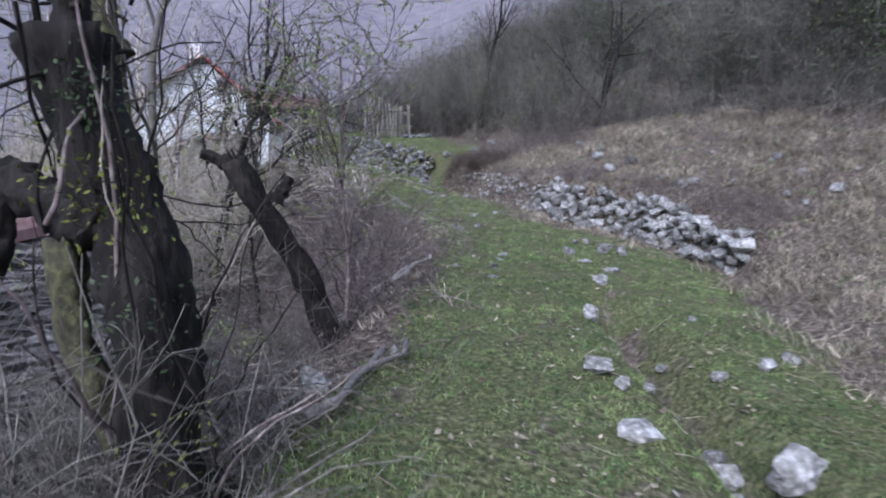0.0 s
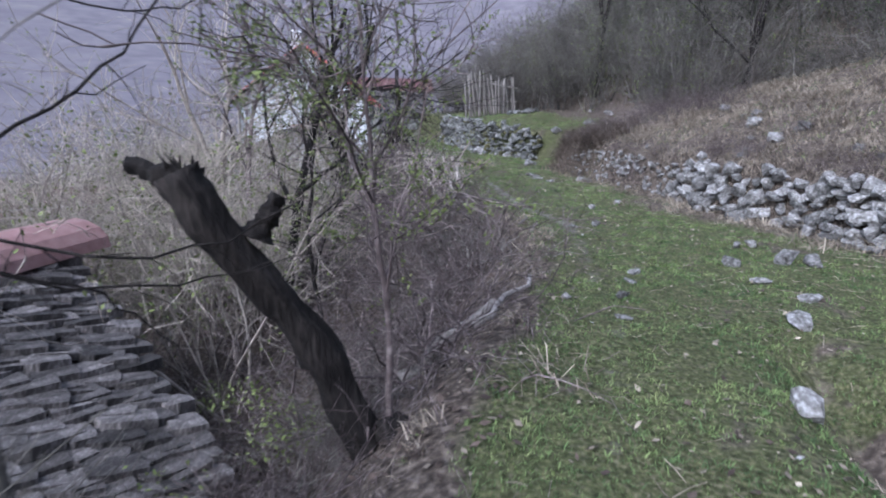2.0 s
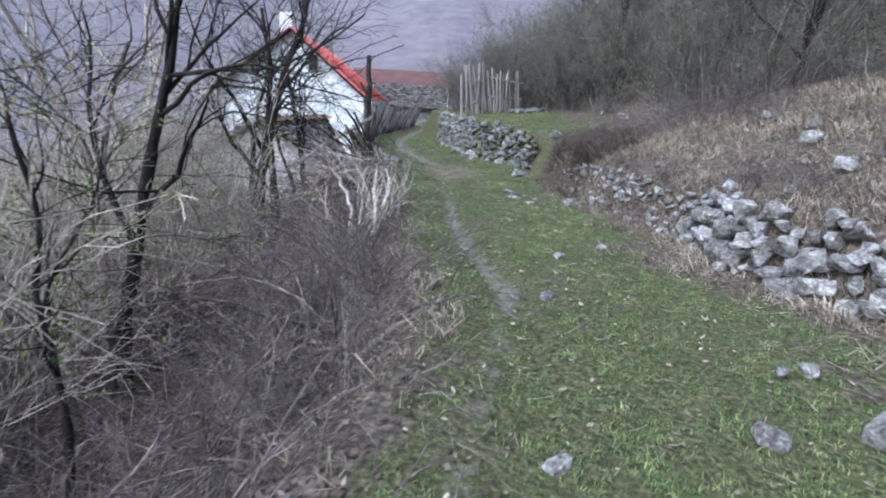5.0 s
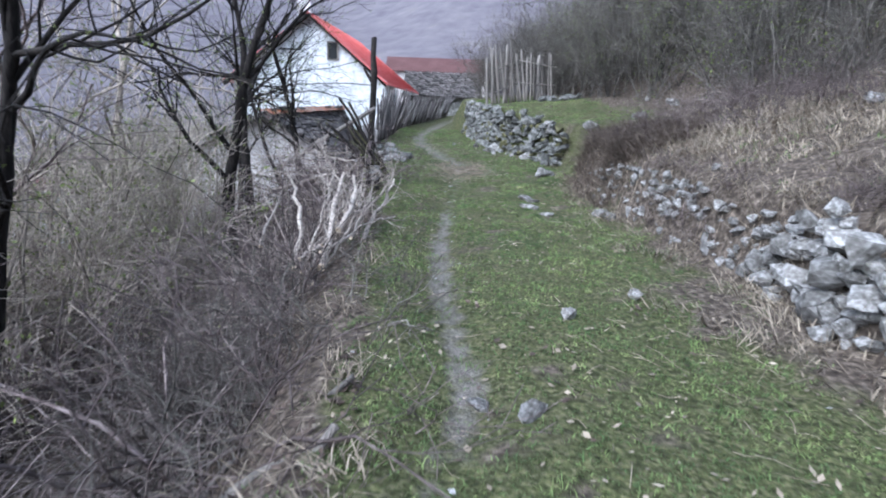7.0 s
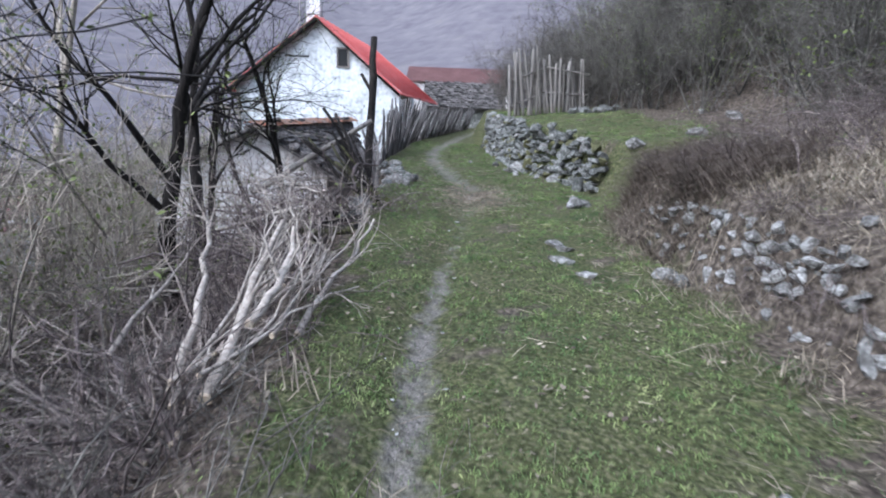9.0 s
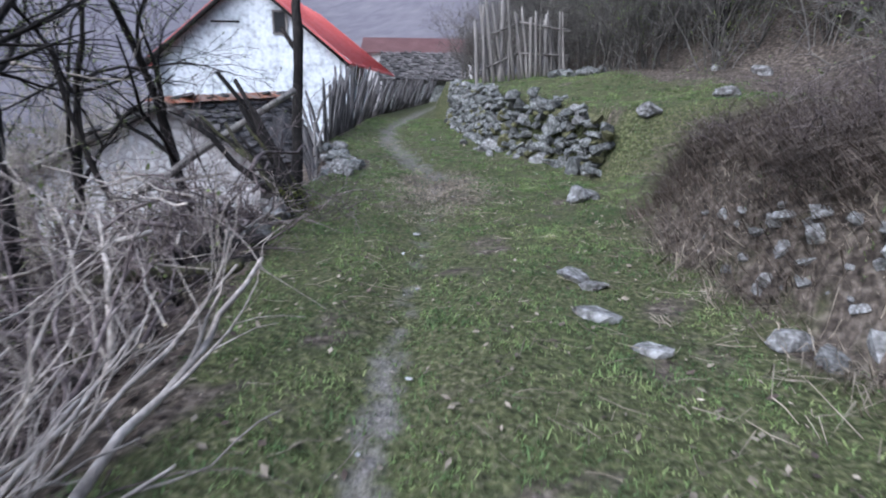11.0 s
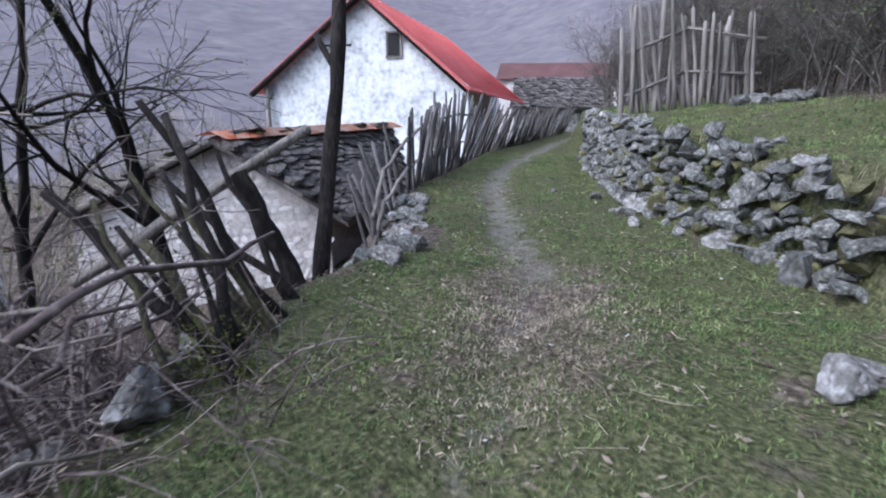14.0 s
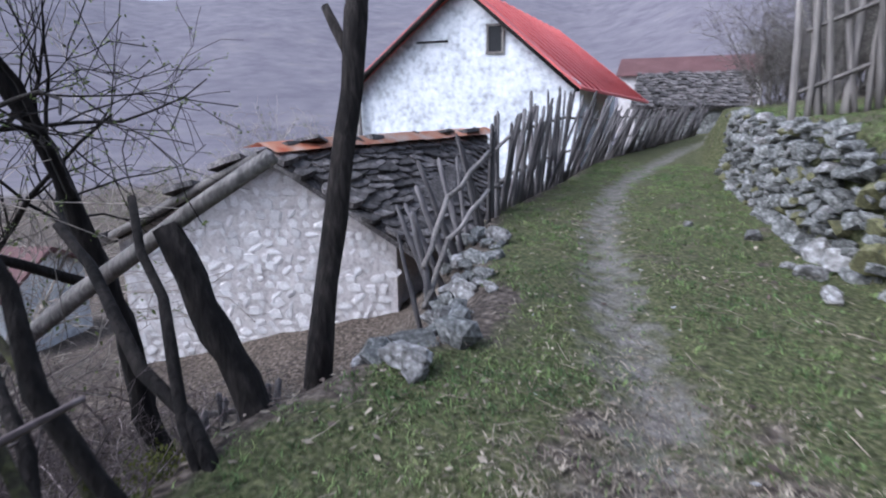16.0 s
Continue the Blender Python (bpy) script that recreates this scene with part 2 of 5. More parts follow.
def grow(rng, base, way, length, radius, k=5, wander=0.25, droop=0.0, tip=0.25):
    """Wandering shoots from base (n, 3) along way (n, 3)."""
    n = len(base)
    P = np.zeros((n, k, 3))
    P[:, 0] = base
    d = way / (np.linalg.norm(way, axis=1, keepdims=True) + 1e-9)
    step = (np.broadcast_to(length, (n,)) / (k - 1))[:, None]
    for i in range(1, k):
        d = d + rng.normal(0, wander, (n, 3)) + np.array([0, 0, -droop])
        d /= np.linalg.norm(d, axis=1, keepdims=True)
        P[:, i] = P[:, i - 1] + d * step
    R = np.broadcast_to(radius, (n,))[:, None] * np.linspace(1, tip, k)
    return P, R


def forks(rng, P, R, each, length, low=0.3, spread=0.8, k=5, wander=0.25, droop=0.0, thin=0.55):
    """Side shoots along the shoots P, R."""
    n, kk, _ = P.shape
    who = np.repeat(np.arange(n), each)
    u = rng.uniform(low, 0.98, len(who)) * (kk - 1)
    i = np.minimum(u.astype(int), kk - 2)
    f = (u - i)[:, None]
    base = P[who, i] * (1 - f) + P[who, i + 1] * f
    way = P[who, i + 1] - P[who, i]
    way /= np.linalg.norm(way, axis=1, keepdims=True) + 1e-9
    way = way + rng.normal(0, spread, way.shape)
    rad = (R[who, i] * (1 - f[:, 0]) + R[who, i + 1] * f[:, 0]) * thin
    return grow(rng, base, way, length * rng.uniform(0.5, 1.2, len(who)), rad, k, wander, droop)


def leaves_on(rng, P, per, size):
    """Small leaf blades near the points of the shoots P."""
    pts = P[:, 1:].reshape(-1, 3)
    pts = np.repeat(pts, per, 0) + rng.normal(0, size * 1.3, (len(pts) * per, 3))
    return blades(rng, pts, size * rng.uniform(0.6, 1.3, len(pts)))


def blades(rng, pts, size):
    n = len(pts)
    a = rng.normal(0, 1, (n, 3))
    a /= np.linalg.norm(a, axis=1, keepdims=True)
    b = np.cross(a, rng.normal(0, 1, (n, 3)))
    b /= np.linalg.norm(b, axis=1, keepdims=True) + 1e-9
    s = size[:, None]
    V = np.stack([pts - a * s, pts + b * s * 0.45, pts + a * s, pts - b * s * 0.45], 1).reshape(-1, 3)
    return V, np.arange(4 * n).reshape(n, 4)


# ---- the lie of the land ----
def lane_left(y):
    return np.interp(y, [-20, 0, 2, 3, 3.8, 5.5, 7, 9, 10.3, 12.3, 15.7, 18.4, 19.2, 19.9, 20.6, 21.7, 23.5, 27, 30.3, 36.5, 45, 60],
                     [-1.5, -0.8, -0.75, -0.6, -0.3, -0.2, 0.0, -0.1, -0.65, -1.6, -3.1, -4.28, -4.35, -4.2, -4.5, -5.6, -6.7, -7.8, -9.0, -10.3, -12, -16])


def lane_right(y):
    return np.interp(y, [-20, 0, 4, 6, 7.4, 8.4, 9.4, 10.5, 11.4, 12.6, 13.4, 14.6, 16, 17.2, 18.4, 20.3, 21.3, 22.4, 23.4, 26, 28.6, 32, 40, 60],
                     [3.25, 3.25, 3.35, 3.6, 3.95, 3.85, 3.6, 3.2, 2.45, 2.1, 1.65, 1.15, 0.45, -0.1, -0.25, -0.75, -1.35, -2.3, -3.0, -4.3, -5.4, -7, -9.5, -14])


def strip_mid(y):
    return np.interp(y, [0, 6, 9.4, 10.1, 10.6, 11.6, 13, 14.4, 15.9, 16.8, 19.7, 21.1, 23.5, 26.7, 30, 36, 60],
                     [0.2, 0.5, 0.3, 0.2, -0.05, -0.5, -1.0, -1.42, -1.8, -2.05, -2.95, -3.9, -5.3, -6.7, -7.6, -9.0, -14])


def smooth(a, b, x):
    u = np.clip((x - a) / (b - a), 0, 1)
    return u * u * (3 - 2 * u)


def bank_wall(y):
    return np.interp(y, [-20, 6.4, 7.6, 10, 14.5, 15.5, 17.2, 18.2, 19.9, 20.4, 23, 25, 60], [0, 0, 0.5, 0.7, 0.62, 0.7, 0.8, 0.0, 0.1, 0.92, 1.06, 1.2, 1.2])


def bumps(x, y):
    return (np.sin(1.9 * x + 0.7 * y) * np.sin(1.3 * y - 0.6 * x + 1.0) * 0.5 + np.sin(4.3 * x - 2.1 * y + 2) * np.sin(3.7 * y + 1.1 * x) * 0.3
            + np.sin(9.1 * x + 3 * y) * np.sin(8.3 * y - 2.2 * x) * 0.2)


def height(x, y):
    x, y = np.asarray(x, float), np.asarray(y, float)
    dl, dr = lane_left(y) - x, x - lane_right(y)
    z = 0.03 * bumps(x, y)
    z = z - 0.07 * np.exp(-((x - strip_mid(y)) / 0.25) ** 2) * smooth(8.5, 10, y)
    # a shallow ditch beside the first stretch
    z = z - 0.36 * np.exp(-((x - 1.78) / 0.24) ** 2) * (1 - smooth(5.2, 6.5, y))
    d = np.maximum(dl, 0)
    fall = 1.45 * smooth(0.0, 1.9, d) + 0.2 * np.maximum(d - 1.0, 0)
    z = z - np.minimum(fall, 9 + 0.01 * d) + 0.1 * bumps(x * 0.9, y * 0.9) * smooth(0.3, 2, d)
    e = np.maximum(dr, 0)
    terrace = smooth(16.8, 18.6, y)
    s1 = np.interp(y, [0, 6, 9, 15, 17], [0.30, 0.36, 0.42, 0.40, 0.30])
    hilly = s1 * np.minimum(e, 5) + 0.2 * np.clip(e - 5, 0, 2) + 0.6 * np.maximum(e - 7, 0)
    flat = 0.10 * np.minimum(e, 4.5) + 0.55 * np.maximum(e - 4.5, 0)
    rise = hilly * (1 - terrace) + flat * terrace
    rise = 60 * (1 - np.exp(-rise / 60))
    z = z + bank_wall(y) * smooth(0.0, 0.3, e) + rise + 0.10 * bumps(x * 1.1, y * 1.1) * smooth(0.3, 2, e)
    r = np.hypot(x, y - 15)
    hill = 150 * smooth(110, 760, r) * (1 + 0.04 * np.sin(np.arctan2(x, y) * 7 + 1.0) + 0.05 * np.sin(np.arctan2(x, y) * 17)) * (0.9 + 0.35 * smooth(-0.55, -0.3, np.arctan2(x, y)))
    return z + hill + smooth(200, 500, r) * 6 * bumps(x / 90, y / 90)


def spaced(a, b, step, lo, hi):
    inner = np.arange(a, b, step)
    grow_up = b + np.cumsum(step * 1.13 ** np.arange(1, 75))
    grow_dn = a - np.cumsum(step * 1.13 ** np.arange(1, 75))
    return np.concatenate([grow_dn[grow_dn > lo][::-1], inner, grow_up[grow_up < hi]])


XS, YS = spaced(-8, 5.5, 0.1, -1600, 1600), spaced(-1.5, 30, 0.12, -1600, 1600)
GX, GY = np.meshgrid(XS, YS)
GZ = height(GX, GY)
nx, ny = len(XS), len(YS)
gi = np.arange(nx * ny).reshape(ny, nx)
gf = np.stack([gi[:-1, :-1], gi[:-1, 1:], gi[1:, 1:], gi[1:, :-1]], -1).reshape(-1, 4)
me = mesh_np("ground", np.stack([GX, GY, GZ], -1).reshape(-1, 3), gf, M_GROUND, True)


def bare_of(x, y):
    w = np.interp(y, [0, 8.6, 9.6, 14.5, 15.5, 18, 19, 23, 40], [0.16, 0.2, 0.17, 0.15, 0.15, 0.4, 0.5, 0.42, 0.38])
    s = np.interp(y, [0, 5, 9.3, 9.9, 14.2, 15, 17, 18.5, 20, 40], [0.1, 0.3, 0.4, 0.66, 0.66, 0.42, 0.34, 0.36, 0.58, 0.64])
    return s * np.exp(-((x - strip_mid(y)) / w) ** 2)


def brown_of(x, y):
    dl, dr = lane_left(y) - x, x - lane_right(y)
    green_top = smooth(17.2, 18.8, y)
    right = smooth(-0.5, 0.3, dr) * (0.75 * (1 - green_top) + 0.85 * green_top * smooth(2.4, 3.6, dr))
    left = 0.85 * smooth(-0.25, 0.3, dl)
    tired = 0.5 * np.exp(-((y - 18.7) / 1.3) ** 2) * np.exp(-((x - strip_mid(y) - 0.1) / 0.6) ** 2)
    ditch = 0.5 * np.exp(-((x - 1.75) / 0.22) ** 2) * (1 - smooth(5.2, 6.5, y))
    worn = 0.36 * smooth(0.05, 0.5, bumps(x * 1.3 + 5, y * 1.3)) + 0.3 * smooth(0.1, 0.5, bumps(x * 3.1 + 1, y * 2.7 + 2))
    dry = 0.6 * np.exp(-((y - 11.3) / 2.2) ** 2) * smooth(-1.3, -0.4, dr)
    return np.clip(np.maximum(left, right) + tired + dry + ditch + worn, 0, 1)


# far: where the ground takes the haze-tinted hill colours
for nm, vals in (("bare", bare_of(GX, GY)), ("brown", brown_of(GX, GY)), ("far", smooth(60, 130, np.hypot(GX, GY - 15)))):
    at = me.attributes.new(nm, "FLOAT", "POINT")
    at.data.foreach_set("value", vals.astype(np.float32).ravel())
ground = tagged(new("ground", me), "grassy lane between a brown bank and a falling slope, haze-tinted wooded hills beyond", "ground", kind="structure")


def on_ground(x, y):
    return float(height(x, y))


# ---- stones ----
def stone_mesh(seed, flat=0.7, points=15, mat=M_LIME, box=0.75, least=0.86):
    """An angular broken stone about one metre across."""
    rng = random.Random(seed)
    bm = bmesh.new()
    sx, sy = rng.uniform(0.9, 1.15), rng.uniform(0.7, 1.0)
    for i in range(points):
        v = Vector((rng.gauss(0, 1), rng.gauss(0, 1), rng.gauss(0, 1))).normalized()
        k = box / max(abs(v.x), abs(v.y), abs(v.z)) + (1 - box)
        v = v * 0.5 * min(k, 1.35) * rng.uniform(least, 1.0)
        bm.verts.new((v.x * sx, v.y * sy, v.z * flat))
    hull = bmesh.ops.convex_hull(bm, input=bm.verts[:])
    bmesh.ops.delete(bm, geom=[v for v in hull["geom_interior"] if isinstance(v, bmesh.types.BMVert)], context="VERTS")
    me = bpy.data.meshes.new("stone")
    bm.to_mesh(me)
    bm.free()
    me.materials.append(mat)
    return me


LIME = [stone_mesh(i, 0.8, 20, M_LIME) for i in range(8)]
LIMEFLAT = [stone_mesh(30 + i, 0.42, 20, M_LIME) for i in range(5)]
GREY = [stone_mesh(60 + i, 0.7, 14, M_GREYSTONE, 0.9, 0.76) for i in range(8)]


def boulder_mesh(seed, mat=M_LIME):
    """A weathered block, pitted and stepped, about one metre across."""
    rng = random.Random(seed)
    bm = bmesh.new()
    bmesh.ops.create_icosphere(bm, subdivisions=4, radius=0.5)
    off = Vector((rng.uniform(-50, 50), rng.uniform(-50, 50), rng.uniform(-50, 50)))
    planes = [(Vector((rng.gauss(0, 1), rng.gauss(0, 1), rng.gauss(0, 0.8))).normalized(), rng.uniform(0.24, 0.40)) for i in range(11)]
    for v in bm.verts:
        p = v.co.copy()
        for n, k in planes:
            over = p.dot(n) - k
            if over > 0:
                p -= n * over * 0.9
        p += v.co.normalized() * (0.07 * noise.noise(p * 3.2 + off) + 0.045 * noise.noise(p * 8 + off) + 0.02 * noise.noise(p * 19 + off))
        v.co = (p.x * 1.1, p.y * 0.9, p.z * 0.8)
    me = bpy.data.meshes.new("boulder")
    bm.to_mesh(me)
    bm.free()
    me.materials.append(mat)
    return me


BOULDERS = [boulder_mesh(1000 + i) for i in range(5)]


# ---- buildings ----
def prism_wall(name, pts, base, mat, parent, thick=0.35, label=""):
    """A wall whose top outline is pts (x, y, z in one upright plane), down to base, with thickness away from the lane."""
    bm = bmesh.new()
    p0, p1 = Vector(pts[0]), Vector(pts[-1])
    along = Vector((p1.x - p0.x, p1.y - p0.y, 0)).normalized()
    back = Vector((-along.y, along.x, 0)) * thick
    ring = [Vector((p0.x, p0.y, base))] + [Vector(p) for p in pts] + [Vector((p1.x, p1.y, base))]
    front = [bm.verts.new(p) for p in ring]
    rear = [bm.verts.new(p + back) for p in ring]
    bm.faces.new(front)
    bm.faces.new(rear[::-1])
    n = len(ring)
    for i in range(n):
        bm.faces.new((front[i], rear[i], rear[(i + 1) % n], front[(i + 1) % n]))
    bmesh.ops.recalc_face_normals(bm, faces=bm.faces)
    return part(name, bm, mat, parent, label)


def slab(name, quad, thick, mat, parent, label=""):
    """A slab on four corners, thickened downwards."""
    bm = bmesh.new()
    top = [bm.verts.new(Vector(q)) for q in quad]
    low = [bm.verts.new(Vector(q) - Vector((0, 0, thick))) for q in quad]
    bm.faces.new(top)
    bm.faces.new(low[::-1])
    for i in range(4):
        bm.faces.new((top[i], low[i], low[(i + 1) % 4], top[(i + 1) % 4]))
    bmesh.ops.recalc_face_normals(bm, faces=bm.faces)
    return part(name, bm, mat, parent, label)


def beam(name, a, b, r, mat, parent, sides=6, k=5, wander=0.02, tip=0.8, label="", seed=1):
    """A slightly crooked log from a to b with closed ends."""
    rng = np.random.default_rng(seed)
    a, b = np.array(a, float), np.array(b, float)
    u = np.linspace(0, 1, k)[:, None]
    P = a + (b - a) * u
    P[1:-1] += rng.normal(0, wander * np.linalg.norm(b - a) * 0.5, (k - 2, 3))
    R = r * np.linspace(1, tip, k) * (1 + rng.uniform(-0.1, 0.1, k))
    P = np.concatenate([P[:1], P, P[-1:]])
    R = np.concatenate([[0.001], R, [0.001]])
    P[0] += (a - b) / np.linalg.norm(b - a) * 0.004
    P[-1] += (b - a) / np.linalg.norm(b - a) * 0.004
    V, F = tubes(P[None], R[None], sides)
    if sides > 4:
        V = V + rng.normal(0, r * 0.09, V.shape)
    return child(name, mesh_np(name, V, F, mat), parent, None, label)


def slate_mesh(seed, mat=M_SLATE):
    rng = random.Random(seed)
    bm = bmesh.new()
    n = 7
    outline = []
    for i in range(n):
        a = 2 * math.pi * i / n
        outline.append(Vector((0.5 * max(-0.85, min(0.85, 1.2 * math.cos(a))) * rng.uniform(0.85, 1.12), 0.5 * max(-0.85, min(0.85, 1.2 * math.sin(a))) * rng.uniform(0.85, 1.12), rng.uniform(-0.01, 0.01))))
    top = [bm.verts.new(p + Vector((0, 0, 0.035))) for p in outline]
    low = [bm.verts.new(p * 1.04 - Vector((0, 0, 0.02))) for p in outline]
    bm.faces.new(top)
    bm.faces.new(low[::-1])
    for i in range(n):
        bm.faces.new((top[i], low[i], low[(i + 1) % n], top[(i + 1) % n]))
    bmesh.ops.recalc_face_normals(bm, faces=bm.faces)
    me = bpy.data.meshes.new("slate")
    bm.to_mesh(me)
    bm.free()
    me.materials.append(mat)
    return me


SLATES = [slate_mesh(i) for i in range(8)]


def slates(quad, rows, cols, parent, seed, tilt=7, sag=0.0):
    """Courses of stone slates; quad: eave start, eave end, ridge end, ridge start."""
    rng = random.Random(seed)
    q = [Vector(v) for v in quad]
    for r in range(rows):
        v = (r + 0.5) / rows
        for c in range(cols):
            u = (c + 0.5 + rng.uniform(-0.25, 0.25) + 0.5 * (r % 2)) / (cols + 0.5)
            low, high = q[0].lerp(q[1], u), q[3].lerp(q[2], u)
            p = low.lerp(high, min(1, max(0, v + rng.uniform(-0.3, 0.3) / rows)))
            xax = (q[1].lerp(q[2], v) - q[0].lerp(q[3], v))
            width = xax.length / cols * rng.uniform(1.0, 1.75)
            xax.normalize()
            yax = (high - low)
            depth = yax.length / rows * rng.uniform(1.3, 1.9)
            yax.normalize()
            zax = xax.cross(yax).normalized()
            if zax.z < 0:
                zax = -zax
            xax = yax.cross(zax)
            m = Matrix((xax, yax, zax)).transposed().to_4x4()
            p = p + zax * (0.05 + rng.uniform(0, 0.03)) - Vector((0, 0, sag * math.sin(math.pi * u)))
            m = Matrix.Translation(p) @ m @ pose(0, 0, 0, -tilt + rng.uniform(-4, 4), rng.uniform(-4, 4), rng.uniform(-14, 14)) @ Matrix.Diagonal((width, depth, rng.uniform(0.8, 1.7), 1))
            child("slate", SLATES[rng.randrange(8)], parent, m)


def white_house():
    house = thing("house", (0, 0, 0), "small whitewashed rubble stone house with a bright red metal roof", "house")
    aL, ap, aR = (-16.2, 28.54, 2.05), (-13.1, 29.76, 4.50), (-10.0, 30.98, 1.95)
    g = prism_wall("wall", [aL, ap, aR], -3.2, M_WHITE, house, 0.45, "white rubble gable wall")
    d = Vector((-0.365, 0.93, 0)) * 9.5
    for a, s in ((aL, 0.0), (aR, 0.0)):
        a = Vector(a)
        bm = bmesh.new()
        side = Vector((0.93, 0.365, 0)) * (0.4 if a.x < -12 else -0.4)
        lo = Vector((0, 0, -3.2 - a.z))
        off = Vector((-0.365, 0.93, 0)) * 0.46
        vs = [a + off, a + d, a + d + side, a + off + side]
        top = [bm.verts.new(v) for v in vs]
        bot = [bm.verts.new(v + lo) for v in vs]
        bm.faces.new(top)
        bm.faces.new(bot[::-1])
        for i in range(4):
            bm.faces.new((top[i], bot[i], bot[(i + 1) % 4], top[(i + 1) % 4]))
        bmesh.ops.recalc_face_normals(bm, faces=bm.faces)
        part("wall", bm, M_WHITE, house)
    # roof slopes with standing seams
    near = Vector((0.365, -0.93, 0)) * 0.3
    r0, r1 = Vector(ap) + near + Vector((0, 0, 0.2)), Vector((-14.3, 36.9, 4.05))
    e0, e1 = Vector((-9.95, 31.0, 1.86)) + near, Vector((-11.35, 38.3, 1.50))
    slope = slab("roof", [e0, e1, r1, r0], 0.07, M_RED, house, "bright red sheet metal roof")
    for i in range(1, 14):
        u = i / 14
        a, b = e0.lerp(e1, u) + Vector((0, 0, 0.025)), r0.lerp(r1, u) + Vector((0, 0, 0.025))
        beam("roof_seam", a, b, 0.022, M_RED, house, 4, 2, 0)
    l0, l1 = Vector((-16.6, 28.35, 1.75)) + near, Vector((-18.6, 37.2, 1.6))
    slab("roof", [r0, r1, l1, l0], 0.07, M_RED, house)
    # dark verge boards under the rake
    beam("verge_board", l0 + Vector((0.05, 0, -0.12)), r0 + Vector((0.0, 0, -0.14)), 0.09, M_BARK, house, 4, 3, 0, 1.0)
    beam("verge_board", e0 + Vector((-0.05, 0, -0.10)), r0 + Vector((0.0, 0, -0.14)), 0.045, M_BARK, house, 4, 3, 0, 1.0)
    # window in the gable
    n, al = Vector((0.365, -0.93, 0)), Vector((0.93, 0.365, 0))
    c = Vector((-12.18, 30.12, 3.16)) + n * 0.02
    w = child("window", mesh_np("window", [c + al * sx * 0.2 + Vector((0, 0, sz * 0.34)) + n * 0.01 for sx, sz in ((-1, -1), (1, -1), (1, 1), (-1, 1))], [[0, 1, 2, 3]], M_DARK), house, None, "small dark attic window")
    for sx, sz, hx, hz in ((-1, 0, 0.03, 0.37), (1, 0, 0.03, 0.37), (0, -1, 0.26, 0.03), (0, 1, 0.26, 0.03)):
        q = c + al * sx * 0.22 + Vector((0, 0, sz * 0.36))
        bm = bmesh.new()
        bmesh.ops.create_cube(bm, size=1, matrix=Matrix.Translation(q) @ Matrix((al, -n, Vector((0, 0, 1)))).transposed().to_4x4() @ Matrix.Diagonal((hx * 2, 0.06, hz * 2, 1)))
        part("window_frame", bm, M_GREYWOOD, w)
    # a short ledge board by the apex and a corner post
    beam("ledge", Vector((-14.3, 29.2, 3.15)) + n * 0.03, Vector((-13.4, 29.55, 3.15)) + n * 0.03, 0.03, M_BARK, house, 4, 2, 0, 1)
    beam("corner_post", (-16.05, 28.4, -2.5), (-16.05, 28.4, 2.0), 0.08, M_GREYWOOD, house, 6, 4, 0.005, 1)
    # chimney
    bm = bmesh.new()
    bmesh.ops.create_cube(bm, size=1, matrix=pose(-13.8, 30.6, 4.6, 0, 0, 21) @ Matrix.Diagonal((0.6, 0.6, 1.6, 1)))
    bmesh.ops.bevel(bm, geom=bm.edges[:], offset=0.03, segments=1, affect="EDGES")
    part("chimney", bm, M_WHITE, house, "whitewashed square chimney")


white_house()


def stone_gable(parent, a, b, c, base, count_rows, mat, seed):
    """Flat wall stones set proud of a gable from a over apex b to c."""
    rng = random.Random(seed)
    a, b, c = Vector(a), Vector(b), Vector(c)
    along = Vector((c.x - a.x, c.y - a.y, 0))
    width = along.length
    along.normalize()
    n = Vector((along.y, -along.x, 0))
    ua = (b - a).dot(along)
    z, row = base + 0.06, 0
    meshes = [stone_mesh(200 + i, 0.9, 22, mat, 0.9) for i in range(6)]
    while z < b.z:
        h = rng.uniform(0.11, 0.17)
        u = rng.uniform(0, 0.12)
        while u < width:
            w = rng.uniform(0.10, 0.30)
            uc = u + w / 2
            top = a.z + (b.z - a.z) * uc / ua if uc < ua else c.z + (b.z - c.z) * (width - uc) / (width - ua)
            if z + h * 0.5 < top - 0.06 and uc < width - 0.05 and rng.random() < 0.9:
                p = a + along * uc
                p.z = z + h / 2 + rng.uniform(-0.035, 0.035)
                p += n * rng.uniform(-0.016, 0.002)
                m = Matrix.Translation(p) @ Matrix((along, -n, Vector((0, 0, 1)))).transposed().to_4x4() @ pose(0, 0, 0, 0, rng.uniform(-22, 22), 0) @ Matrix.Diagonal((w * 1.0, 0.05, h * rng.uniform(1.1, 1.5), 1))
                child("stone", meshes[rng.randrange(6)], parent, m)
            u += w + 0.015
        z += h + 0.012


